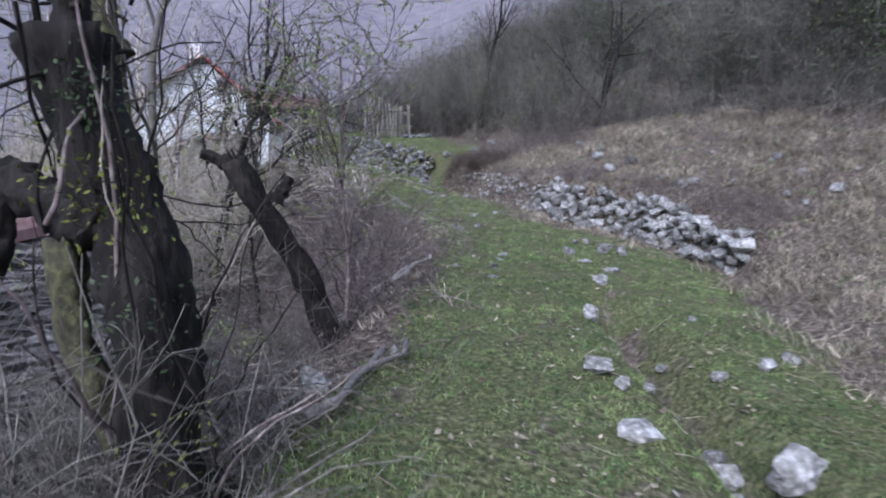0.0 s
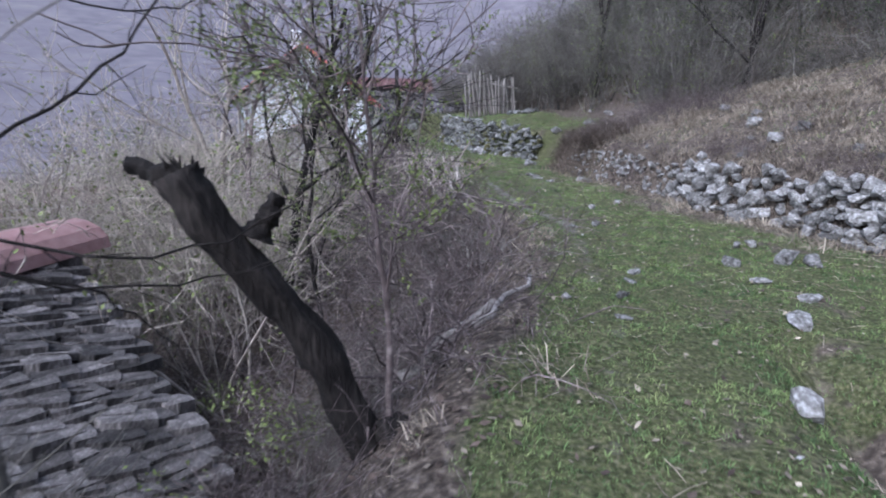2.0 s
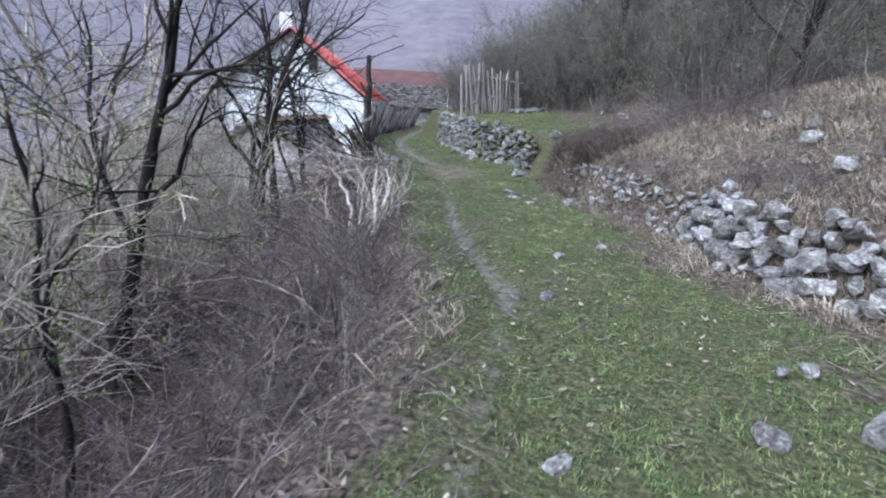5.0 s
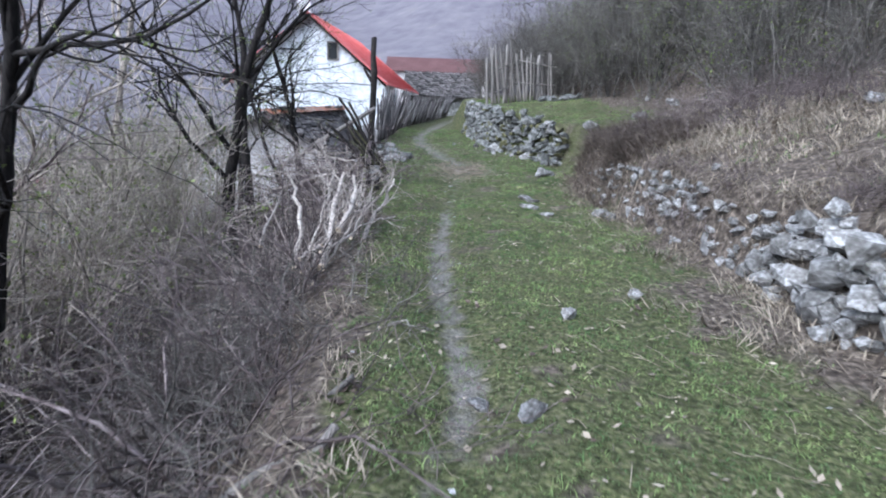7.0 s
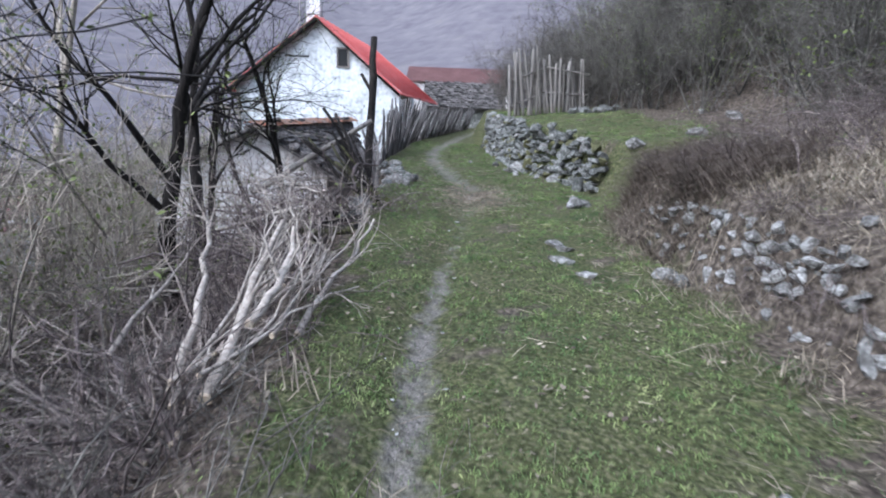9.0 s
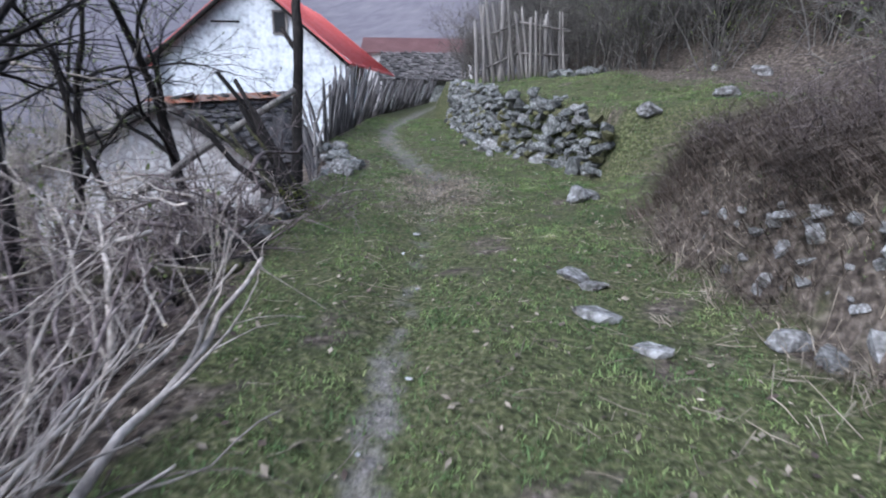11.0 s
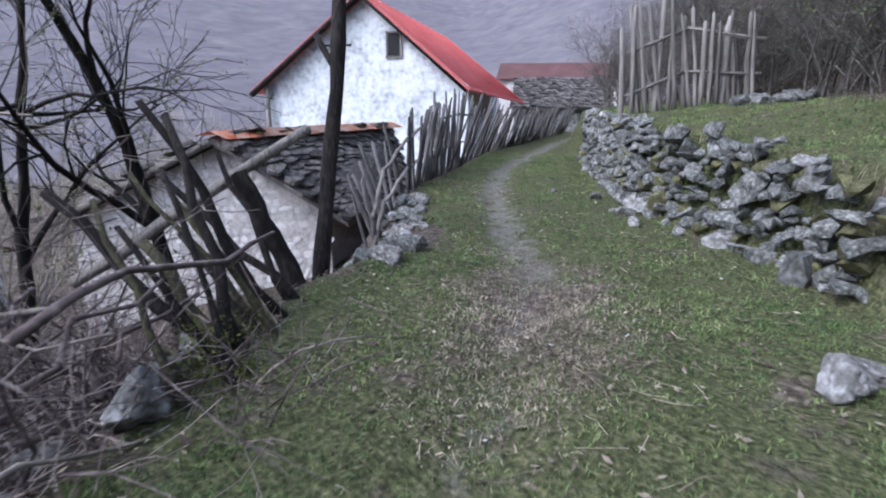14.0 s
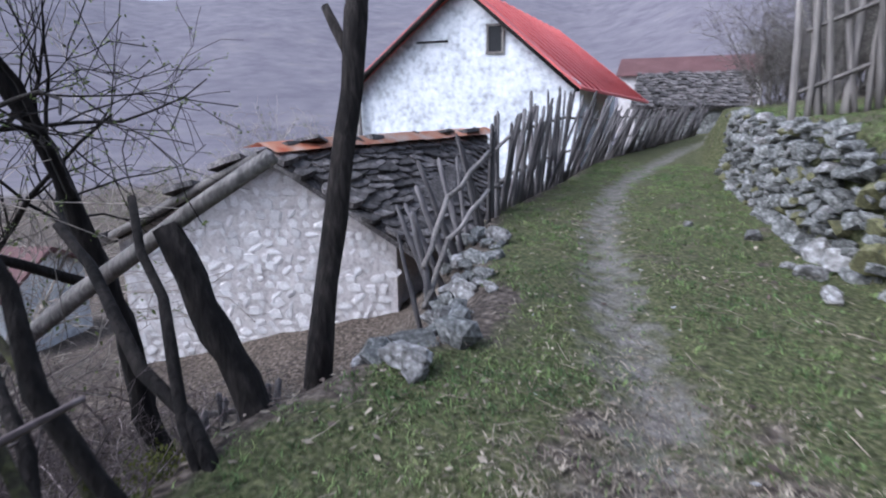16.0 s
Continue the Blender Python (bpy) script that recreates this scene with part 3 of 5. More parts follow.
def hut():
    h = thing("stone_hut", (0, 0, 0), "low limewashed stone hut with a sagging stone slate roof", "hut")
    aL, ap, aR = (-11.7, 20.1, -0.50), (-9.72, 21.64, 0.68), (-8.22, 22.81, -0.40)
    g = prism_wall("wall", [aL, ap, aR], -3.4, M_MORTAR, h, 0.4, "limewashed rubble gable wall")
    stone_gable(g, aL, ap, aR, -2.75, 0, M_HUT, 11)
    d = Vector((-0.42, 0.907, 0))
    n = Vector((0.616, -0.788, 0))
    r0, r1 = Vector(ap) + n * 0.25 + Vector((0, 0, 0.12)), Vector((-10.1, 27.1, 0.82))
    e0, e1 = Vector((-7.85, 22.9, -0.62)) + n * 0.25, Vector((-8.75, 26.3, -0.72))
    l0, l1 = Vector((-12.0, 19.9, -0.62)) + n * 0.25, Vector((-14.6, 26.0, -0.62))
    right = slab("roof", [e0, e1, r1, r0], 0.08, M_SLATE, h, "grey stone slate roof slope")
    slates([e0, e1, r1, r0], 14, 20, right, 3, 13)
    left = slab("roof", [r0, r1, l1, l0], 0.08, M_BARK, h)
    slates([l0, l1, r1, r0], 8, 10, left, 4, 9)
    wl = Vector((-8.25, 22.85, -0.55))
    bm = bmesh.new()
    vs = [Vector((-8.45, 23.0, 0)), Vector((-9.2, 26.2, 0)), Vector((-9.6, 26.1, 0)), Vector((-8.85, 22.9, 0))]
    top = [bm.verts.new(v + Vector((0, 0, -0.62))) for v in vs]
    bot = [bm.verts.new(v + Vector((0, 0, -3.4))) for v in vs]
    bm.faces.new(top)
    for i in range(4):
        bm.faces.new((top[i], bot[i], bot[(i + 1) % 4], top[(i + 1) % 4]))
    part("wall", bm, M_MORTAR, h)
    # rusty ridge sheets
    for i in range(7):
        a, b = r0.lerp(r1, i / 7), r0.lerp(r1, (i + 1.12) / 7)
        w = Vector((0.3, 0.12, -0.13))
        bm = bmesh.new()
        up = Vector((0, 0, 0.13 + 0.012 * (i % 2)))
        v = [bm.verts.new(p) for p in (a + up - w * 0.9, b + up - w * 0.9 + Vector((0, 0, -0.2)), b + up, a + up, a + up + w, b + up + w)]
        v[0].co.z -= 0.2
        bm.faces.new((v[0], v[1], v[2], v[3]))
        bm.faces.new((v[3], v[2], v[5], v[4]))
        bmesh.ops.solidify(bm, geom=bm.faces[:], thickness=0.006)
        part("ridge_sheet", bm, M_RUST, h, "rust streaked metal ridge sheet")
    beam("verge_pole", l0 + Vector((0, 0, -0.06)), r0 + Vector((0, 0, -0.06)), 0.07, M_GREYWOOD, h, 6, 4, 0.01, 1)


hut()


def slate_shed():
    h = thing("slate_roofed_shed", (0, 0, 0), "low shed below the lane with a broken stone slate roof", "shed")
    e0, e1 = Vector((-1.75, -1.5, -0.92)), Vector((-2.0, 4.9, -0.86))
    r0, r1 = Vector((-5.0, -1.5, 0.05)), Vector((-4.9, 6.7, 0.05))
    roof = slab("roof", [e0, e1, r1, r0], 0.1, M_SLATE, h, "weathered stone slate roof slope")
    slates([e0.lerp(e1, 0.40), e1, r1, r0.lerp(r1, 0.40)], 26, 18, roof, 8, 13)
    slab("roof", [r0, r1, Vector((-8, 8.0, -1.2)), Vector((-8, -1.5, -1.2))], 0.1, M_SLATE, h)
    prism_wall("wall", [(-2.2, 5.0, -0.98), (-4.85, 6.5, -0.1), (-7.8, 7.9, -1.25)][::-1], -3.8, M_MORTAR, h, -0.3)
    for i in range(3):
        a, b = r0.lerp(r1, 0.55 + i * 0.15), r0.lerp(r1, 0.72 + i * 0.15)
        bm = bmesh.new()
        ring = []
        for p in (a, b):
            ring.append([bm.verts.new(p + Vector((0.42 * math.cos(t), 0, 0.02 + 0.28 * math.sin(t)))) for t in np.linspace(0, math.pi, 9)])
        for j in range(8):
            bm.faces.new((ring[0][j], ring[0][j + 1], ring[1][j + 1], ring[1][j]))
        bmesh.ops.solidify(bm, geom=bm.faces[:], thickness=0.008)
        part("ridge_sheet", bm, M_PINK, h, "faded pinkish curved ridge sheet")


slate_shed()


def far_building(name, corner, along, across, eave, ridge, base, mroof, label, mwall=M_MORTAR, slated=False):
    """A plain gabled building: corner nearest the lane, vectors along the ridge and across it."""
    h = thing(name, (0, 0, 0), label, "house")
    c, u, w = Vector((*corner, 0)), Vector((*along, 0)), Vector((*across, 0))
    z = lambda p, v: Vector((p.x, p.y, v))
    bm = bmesh.new()
    for s in (0, 1):
        p = c + u * s
        vs = [bm.verts.new(q) for q in (z(p, base), z(p, eave), z(p + w * 0.5, ridge - 0.1), z(p + w, eave), z(p + w, base))]
        bm.faces.new(vs)
    bm.verts.ensure_lookup_table()
    for i in range(5):
        j = (i + 1) % 5
        bm.faces.new((bm.verts[i], bm.verts[j], bm.verts[5 + j], bm.verts[5 + i]))
    bmesh.ops.recalc_face_normals(bm, faces=bm.faces)
    part("wall", bm, mwall, h)
    o = w.normalized() * 0.3
    k = u.normalized() * 0.25
    slopes = [[z(c - o - k, eave - 0.15), z(c + u - o + k, eave - 0.15), z(c + u + w * 0.5 + k, ridge), z(c + w * 0.5 - k, ridge)],
              [z(c + w + o - k, eave - 0.15), z(c + u + w + o + k, eave - 0.15), z(c + u + w * 0.5 + k, ridge), z(c + w * 0.5 - k, ridge)]]
    for s in slopes:
        roof = slab("roof", s, 0.08, mroof, h)
        if slated:
            slates(s, 12, 22, roof, 21, 9)
    return h


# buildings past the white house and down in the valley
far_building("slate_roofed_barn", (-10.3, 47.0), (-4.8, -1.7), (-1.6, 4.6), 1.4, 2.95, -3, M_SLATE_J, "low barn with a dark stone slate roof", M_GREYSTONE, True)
far_building("red_roofed_barn", (-13.5, 60.8), (-8.8, -3.0), (-1.6, 4.5), 3.6, 4.8, -3, M_DULLRED, "far barn with a dull red roof")
far_building("valley_house", (-15.6, 19.0), (-2.6, -2.4), (-1.6, 1.8), -2.0, -1.45, -6, M_DULLRED, "distant low white house with a dull red roof", M_WHITE)


# ---- fences ----
def pale_mesh(seed, mat=M_FENCE):
    rng = np.random.default_rng(seed)
    k = 5
    P = np.zeros((k + 2, 3))
    P[1:-1, 2] = np.linspace(0, 1, k)
    P[2:-1, 0] = rng.normal(0, 0.009, k - 1).cumsum()
    P[2:-1, 1] = rng.normal(0, 0.007, k - 1).cumsum()
    P[0], P[-1] = P[1], P[-2] + np.array([0, 0, 0.03])
    R = np.concatenate([[0.001], np.linspace(0.034, 0.022, k) * rng.uniform(0.85, 1.15, k), [0.003]])
    return mesh_np("pale", *tubes(P[None], R[None], 5), mat)


PALES = [pale_mesh(i) for i in range(10)]
SPLIT = [pale_mesh(30 + i, M_GREYWOOD) for i in range(10)]


def pale_fence(line, heights, label, seed, gap=0.13, lean=(0, 0), skip=0.05, thick=1.0, name="paling_fence", wild=5, pales=PALES):
    f = thing(name, (0, 0, 0), label, "fence")
    rng = random.Random(seed)
    s = 0.0
    for (a, b), (ha, hb) in zip(zip(line, line[1:]), zip(heights, heights[1:])):
        a, b = Vector(a), Vector(b)
        length = (b - a).length
        while s < length:
            u = s / length
            p = a.lerp(b, u)
            if rng.random() > skip:
                z = on_ground(p.x, p.y)
                h = (ha + (hb - ha) * u) * rng.uniform(0.82, 1.1)
                lx, ly = lean[0] + rng.gauss(0, wild), lean[1] + rng.gauss(0, wild)
                w = thick * rng.uniform(0.8, 1.35)
                child("pale", pales[rng.randrange(10)], f, pose(p.x, p.y, z - 0.06, lx, ly, rng.uniform(-40, 40)) @ Matrix.Diagonal((w, w, h + 0.06, 1)))
            s += gap * rng.uniform(0.7, 1.35)
        s -= length
        for v in (0.35, 0.75):
            za, zb = on_ground(a.x, a.y) + ha * v, on_ground(b.x, b.y) + hb * v
            beam("rail", (a.x, a.y, za), (b.x, b.y, zb), 0.028, M_GREYWOOD, f, 5, 5, 0.012, 0.9, seed=seed)
    return f


pale_fence([(-6.55, 22.9), (-6.95, 24.0), (-7.85, 26.8)], [1.15, 1.4, 1.6], "weathered grey paling fence along the lane, leaning", 1, 0.11, (-4, 3))
pale_fence([(-7.85, 26.8), (-9.1, 30.2), (-10.2, 36), (-11.6, 44)], [1.6, 1.45, 1.3, 1.4], "dark weathered paling fence leaning towards the lane", 2, 0.15, (-10, 16))
pale_fence([(-3.85, 25.5), (-3.0, 25.9), (-1.9, 26.7)], [1.75, 1.7, 1.4], "tall grey split paling fence above the dry stone wall", 3, 0.105, (2, -6), 0.04, 1.35, wild=2.2, pales=SPLIT)
pale_fence([(-5.55, 20.75), (-5.95, 21.5), (-6.55, 22.9)], [0.95, 1.1, 1.2], "dark rough picket fence leaning against the slate roof of the hut", 6, 0.2, (6, -15), 0.05, 1.1, wild=4)
pale_fence([(-6.5, 18.9), (-6.15, 19.6)], [0.8, 0.75], "small rough picket fence below the lane", 4, 0.12, (0, 6), 0.0, 1.1)


def post(name, base, top, r, label, mat=M_BARK, tip=0.75, seed=1, category="post", forks_at=()):
    z = on_ground(base[0], base[1])
    p = thing(name, (base[0], base[1], z), label, category)
    t = (top[0] - base[0], top[1] - base[1], top[2] - z)
    beam("shaft", (0, 0, -0.15), t, r, mat, p, 9, 9, 0.012, tip, seed=seed)
    for u, way, fr in forks_at:
        s = Vector(t) * u
        beam("fork", s, s + Vector(way), fr, mat, p, 7, 4, 0.02, 0.7, seed=seed + 3)
    return p


# the forked pole and the leaning post by the hut
post("forked_pole", (-4.92, 19.16), (-5.27, 20.05, 2.75), 0.088, "tall dark wooden pole with a broken fork at the lane's edge", tip=0.72, seed=4, forks_at=((0.66, (-0.22, -0.02, 0.34), 0.04), (0.66, (0.02, -0.02, 0.1), 0.06)))
post("leaning_post", (-4.6, 18.66), (-5.1, 18.47, 0.83), 0.09, "thick dark leaning wooden stake", seed=6, tip=0.8)
log = thing("long_pole", (-4.65, 18.85, 1.19), "long weathered pole propped across the brushwood", "pole")
beam("shaft", (0, 0, 0), (-1.85, -1.12, -1.36), 0.042, M_GREYWOOD, log, 8, 6, 0.012, 1.3, seed=3)


# ---- dry stone walls ----
def dry_wall(name, y0, y1, sizes, meshes, label, seed, lean, rows_of, spread=0.12, gaps=lambda y: 0.04, big=0.06, buried=0.0):
    w = thing(name, (0, 0, 0), label, "wall", kind="structure")
    rng = random.Random(seed)
    low = 0.0
    r = 0
    while r < 11:
        y = y0 + rng.uniform(0, 0.2)
        while y < y1:
            top = rows_of(y)
            d = rng.uniform(*sizes) * (1.25 if r == 0 else 1.0)
            slabby = rng.random() < big
            d *= 1.75 if slabby else 1.0
            d *= 1.0 - buried * float(smooth(12.2, 13.2, y)) * 0.38
            h = max(0.03, 0.05 + 0.12 * r * (sizes[0] + sizes[1]) / 0.40 + rng.uniform(-0.07, 0.07))
            if h < top + rng.uniform(-0.12, 0.05) and rng.random() > gaps(y):
                x = float(lane_right(y)) + lean * h + rng.uniform(-spread, spread) * 0.5 + 0.11 * buried * float(smooth(12.2, 13.2, y))
                z0 = on_ground(float(lane_right(y)) - 0.05, y)
                m = Matrix.Translation((x, y, z0 + h)) @ pose(0, 0, 0, rng.uniform(-24, 24), rng.uniform(-20, 20), rng.choice((0, 90, 180, 270)) + rng.uniform(-28, 28)) @ Matrix.Diagonal((d * (0.75 if slabby else 1.1), d * 1.1, d * rng.uniform(0.6, 1.2), 1))
                child("stone", meshes[rng.randrange(len(meshes))], w, m)
            y += d * rng.uniform(0.6, 0.95)
        r += 1
    return w


BROKEN = [stone_mesh(330 + i, 0.85, 15, M_LIME, 0.95, 0.74) for i in range(9)]
dry_wall("rubble_wall", 7.3, 16.7, (0.10, 0.27), BROKEN, "tumbled pale limestone retaining wall at the foot of the bank", 3, 0.14,
         lambda y: float(np.interp(y, [7.3, 8.5, 10, 12, 13, 14, 15.2, 16.7], [0.5, 0.75, 0.84, 0.84, 0.62, 0.7, 0.72, 0.6])), 0.14, lambda y: float(np.interp(y, [7, 9, 12.4, 13.2, 15, 16.7], [0.3, 0.12, 0.08, 0.2, 0.15, 0.6])), 0.07, 1.0)
dry_wall("stacked_wall", 20.1, 29.5, (0.12, 0.28), GREY + GREY + LIME[:1] + [stone_mesh(80 + i, 0.68, 18, M_MOSSY) for i in range(2)], "mossy grey dry stone retaining wall below a grassy terrace", 5, 0.06,
         lambda y: float(np.interp(y, [20.1, 20.5, 22, 24, 29.5], [0.8, 1.0, 1.1, 1.25, 1.3])), 0.12)


def rock(x, y, d, label, flat=False, group="loose stones", sink=0.25, meshes=None, turn=None):
    rng = random.Random(int(x * 1000) + int(y * 77))
    me = (meshes or (LIMEFLAT if flat else LIME))[rng.randrange(5)]
    ob = new("rock", me)
    ob.matrix_basis = pose(x, y, on_ground(x, y) + d * (0.08 if flat else 0.22), rng.uniform(-12, 12), rng.uniform(-12, 12), rng.uniform(0, 360)) @ Matrix.Diagonal((d * 1.15, d * 0.85, d * rng.uniform(0.75, 1.0), 1))
    return tagged(ob, label, "rock", group)


PALE, BLOCK = "pale limestone lying in the grass of the lane", "large pale limestone block lying in the grass"
for x, y, d in [(1.14, 3.6, 0.2), (1.44, 5.08, 0.24), (2.1, 3.88, 0.13), (1.79, 3.18, 0.17), (1.23, 3.4, 0.13), (1.45, 3.5, 0.1), (2.44, 8.28, 0.22), (2.82, 4.21, 0.13), (2.51, 3.98, 0.16),
                (1.92, 4.44, 0.1), (2.4, 5.08, 0.09), (1.68, 2.7, 0.1), (2.3, 9.0, 0.14), (-0.28, 3.72, 0.1), (1.85, 8.09, 0.17), (2.68, 8.26, 0.22), (2.13, 8.91, 0.12), (0.60, 11.28, 0.13),
                (1.06, 11.91, 0.13), (-2.98, 22.72, 0.24), (-3.75, 23.95, 0.2), (-4.52, 24.17, 0.13), (-2.74, 22.2, 0.2), (-2.2, 22.0, 0.16), (0.55, 15.25, 0.2), (0.7, 15.1, 0.16), (-3.2, 23.0, 0.11), (0.17, 6.6, 0.09)]:
    rock(x, y, d, PALE)
for x, y, d in [(1.15, 2.82, 0.26), (1.95, 7.5, 0.22), (1.87, 6.4, 0.24), (2.19, 7.04, 0.2), (0.64, 6.75, 0.2), (0.83, 7.55, 0.16), (0.6, 6.2, 0.14), (0.75, 7.2, 0.12), (-0.66, 15.97, 0.26), (-0.5, 15.8, 0.24), 
                (-0.45, 15.3, 0.26), (-0.15, 14.95, 0.2), (0.59, 9.89, 0.2), (0.3, 9.95, 0.14), (-2.19, 16.88, 0.1)]:
    rock(x, y, d, "flat pale stone half sunk in the short grass", True)
for x, y, d in [(1.98, 2.72, 0.4), (1.72, 2.95, 0.22), (-0.86, 18.7, 0.34), (-0.72, 18.9, 0.24), (-0.12, 20.35, 0.34), (0.9, 20.9, 0.32), (1.6, 22.6, 0.3), (1.0, 23.5, 0.2), (-0.7, 3.1, 0.22)]:
    rock(x, y, d, BLOCK, meshes=BOULDERS)
# the lichened stones under the brushwood heap
for x, y, d in [(-3.58, 16.66, 0.42), (-3.85, 16.95, 0.34), (-3.72, 16.3, 0.26), (-3.3, 16.02, 0.24), (-3.5, 15.75, 0.2), (-4.1, 17.3, 0.28)]:
    rock(x, y, d, "lichened limestone boulder under the brushwood heap", False, "heap boulders", meshes=BOULDERS)
# stones along the outer edge of the lane by the hut
srng = random.Random(9)
for i in range(58):
    u = srng.random()
    y = 19.3 + 2.9 * u
    x = float(np.interp(y, [19.3, 20.3, 21.5, 22], [-4.35, -4.6, -5.5, -5.85])) + srng.uniform(-0.5, 0.22)
    rock(x, y, srng.uniform(0.12, 0.34), "grey stone edging the lane above the hut", srng.random() < 0.4, "edging stones", meshes=GREY if srng.random() < 0.6 else BOULDERS)
# rubble on the terrace below the fence
for i in range(14):
    u = i / 13
    rock(-1.9 + 0.75 * u + srng.uniform(-0.15, 0.15), 25.3 + 1.2 * u + srng.uniform(-0.2, 0.2), srng.uniform(0.2, 0.42), "grey stone of a tumbled wall beside the fence", False, "tumbled stones", meshes=GREY)


# ---- brush, shrubs and trees ----
def bramble_mesh(seed, canes=18, tall=1.1, mat=M_TWIG, fat=1.0):
    rng = np.random.default_rng(seed)
    base = np.concatenate([rng.normal(0, 0.34, (canes, 2)), np.full((canes, 1), -0.1)], 1)
    way = np.concatenate([rng.normal(0, 0.6, (canes, 2)), np.ones((canes, 1))], 1)
    P, R = grow(rng, base, way, tall * rng.uniform(0.7, 1.7, canes), fat * rng.uniform(0.006, 0.016, canes), 8, 0.2, 0.14)
    P1, R1 = forks(rng, P, R, 5, tall * 0.55, 0.15, 0.65, 5, 0.28, 0.05, 0.65)
    P2, R2 = forks(rng, P1, R1, 2, tall * 0.3, 0.2, 0.7, 3, 0.3, 0.0, 0.7)
    for r in (R, R1, R2):
        np.maximum(r, 0.0024, out=r)
    return mesh_np("canework", *tubes(P, R, 4), mat), mesh_np("twigwork", *joined([tubes(P1, R1), tubes(P2, R2)]), mat)


def shrub_meshes(seed, tall=2.6, stems=9, leafy=0, spread=0.35, mat=M_TWIG):
    rng = np.random.default_rng(seed)
    base = np.concatenate([rng.normal(0, 0.18, (stems, 2)), np.full((stems, 1), -0.15)], 1)
    way = np.concatenate([rng.normal(0, spread, (stems, 2)), np.ones((stems, 1))], 1)
    P, R = grow(rng, base, way, tall * rng.uniform(0.6, 1.1, stems), rng.uniform(0.012, 0.024, stems), 8, 0.12, -0.02)
    P1, R1 = forks(rng, P, R, 7, tall * 0.38, 0.2, 0.5, 5, 0.18, -0.02, 0.6)
    P2, R2 = forks(rng, P1, R1, 5, tall * 0.2, 0.2, 0.55, 4, 0.22, 0.0, 0.65)
    P3, R3 = forks(rng, P2, R2, 1, tall * 0.12, 0.3, 0.6, 3, 0.25, 0.0, 0.7)
    for r in (R, R1, R2, R3):
        np.maximum(r, 0.003, out=r)
    wood = mesh_np("stems", *joined([tubes(P, R), tubes(P1, R1), tubes(P2, R2), tubes(P3, R3)]), mat)
    leaves = None
    if leafy:
        pick = P2[rng.random(len(P2)) < 0.5]
        leaves = mesh_np("leaves", *leaves_on(rng, pick, leafy, 0.022), M_LEAF)
    return wood, leaves


BRAMBLES = [bramble_mesh(i) for i in range(5)]
PALEBRUSH = [bramble_mesh(40 + i, 9, 1.15, M_CANE, 1.4) for i in range(3)]
SHRUBS = [shrub_meshes(70 + i, 2.6, 9, 2 if i < 2 else 0, 0.35, M_THICKET) for i in range(5)]
DARKBRAMBLES = [bramble_mesh(20 + i, 18, 1.1, M_THICKET) for i in range(3)]
PALESHRUBS = [shrub_meshes(110 + i, 2.8, 8, 2, 0.4, M_SHRUB) for i in range(3)]


def plant(name, x, y, me, size, label, category, group, leaves=None, sink=0.0, tall=1.0):
    t = thing(name, (x, y, on_ground(x, y) - sink), label, category, group, turn=PRN.uniform(0, 360))
    s = Matrix.Diagonal((size, size, size * tall, 1))
    if isinstance(me, tuple):
        tagged(child("canework", me[0], t, s), kind="stuff")
        tagged(child("twigwork", me[1], t, s, "fine dry twigs"), kind="stuff")
    else:
        tagged(child("branchwork", me, t, s), kind="stuff")
    if leaves:
        child("foliage", leaves, t, s, "sparse young green leaves")
    return t


def cane_mesh(seed):
    rng = np.random.default_rng(seed)
    P, R = grow(rng, np.zeros((1, 3)), np.array([[0.35, 0, 1.0]]), 1.25, np.array([0.017]), 8, 0.16, 0.08)
    P1, R1 = forks(rng, P, R, 5, 0.5, 0.2, 0.55, 5, 0.22, 0.03, 0.65)
    P2, R2 = forks(rng, P1, R1, 2, 0.25, 0.2, 0.6, 4, 0.25, 0.0, 0.7)
    return mesh_np("branch", *joined([tubes(P, R, 6), tubes(P1, np.maximum(R1, 0.003), 4), tubes(P2, np.maximum(R2, 0.0025), 3)]), M_CANE)


CANES = [cane_mesh(400 + i) for i in range(8)]


def brush(x, y, size, label):
    """A heap of cut branches, each a piece of its own."""
    t = thing("brushwood", (x, y, on_ground(x, y)), label, "brushwood", "cut brushwood")
    for i in range(7):
        k = size * PRN.uniform(0.6, 1.15)
        child("branch", CANES[PRN.randrange(8)], t, pose(PRN.uniform(-0.3, 0.3), PRN.uniform(-0.3, 0.3), -0.05, PRN.uniform(-25, 25), PRN.uniform(-15, 40), PRN.uniform(0, 360)) @ Matrix.Diagonal((k, k, k, 1)))
    return t


# brambles along the outer edge of the lane
y = 2.3
while y < 16.6:
    for k in range(2):
        x = float(lane_left(y)) - 0.5 - k * 0.75 - PRN.uniform(0, 0.5)
        if not (x < -1.5 and y < 5.6):
            plant("bramble", x, y + PRN.uniform(-0.2, 0.2), BRAMBLES[PRN.randrange(5)], PRN.uniform(0.6, 1.1) * (0.62 if y < 5 else 0.85 if y < 9 else 1.0), "dense dry brown bramble thicket at the lane's edge", "bramble", "lane brambles")
    y += 0.5
for i in range(26):
    y = PRN.uniform(7.2, 12.2)
    x = float(lane_left(y)) - PRN.uniform(0.2, 1.9)
    plant("bramble", x, y, DARKBRAMBLES[PRN.randrange(3)], PRN.uniform(0.5, 0.8), "dense dark bramble tangle at the lane's edge", "bramble", "lane brambles")
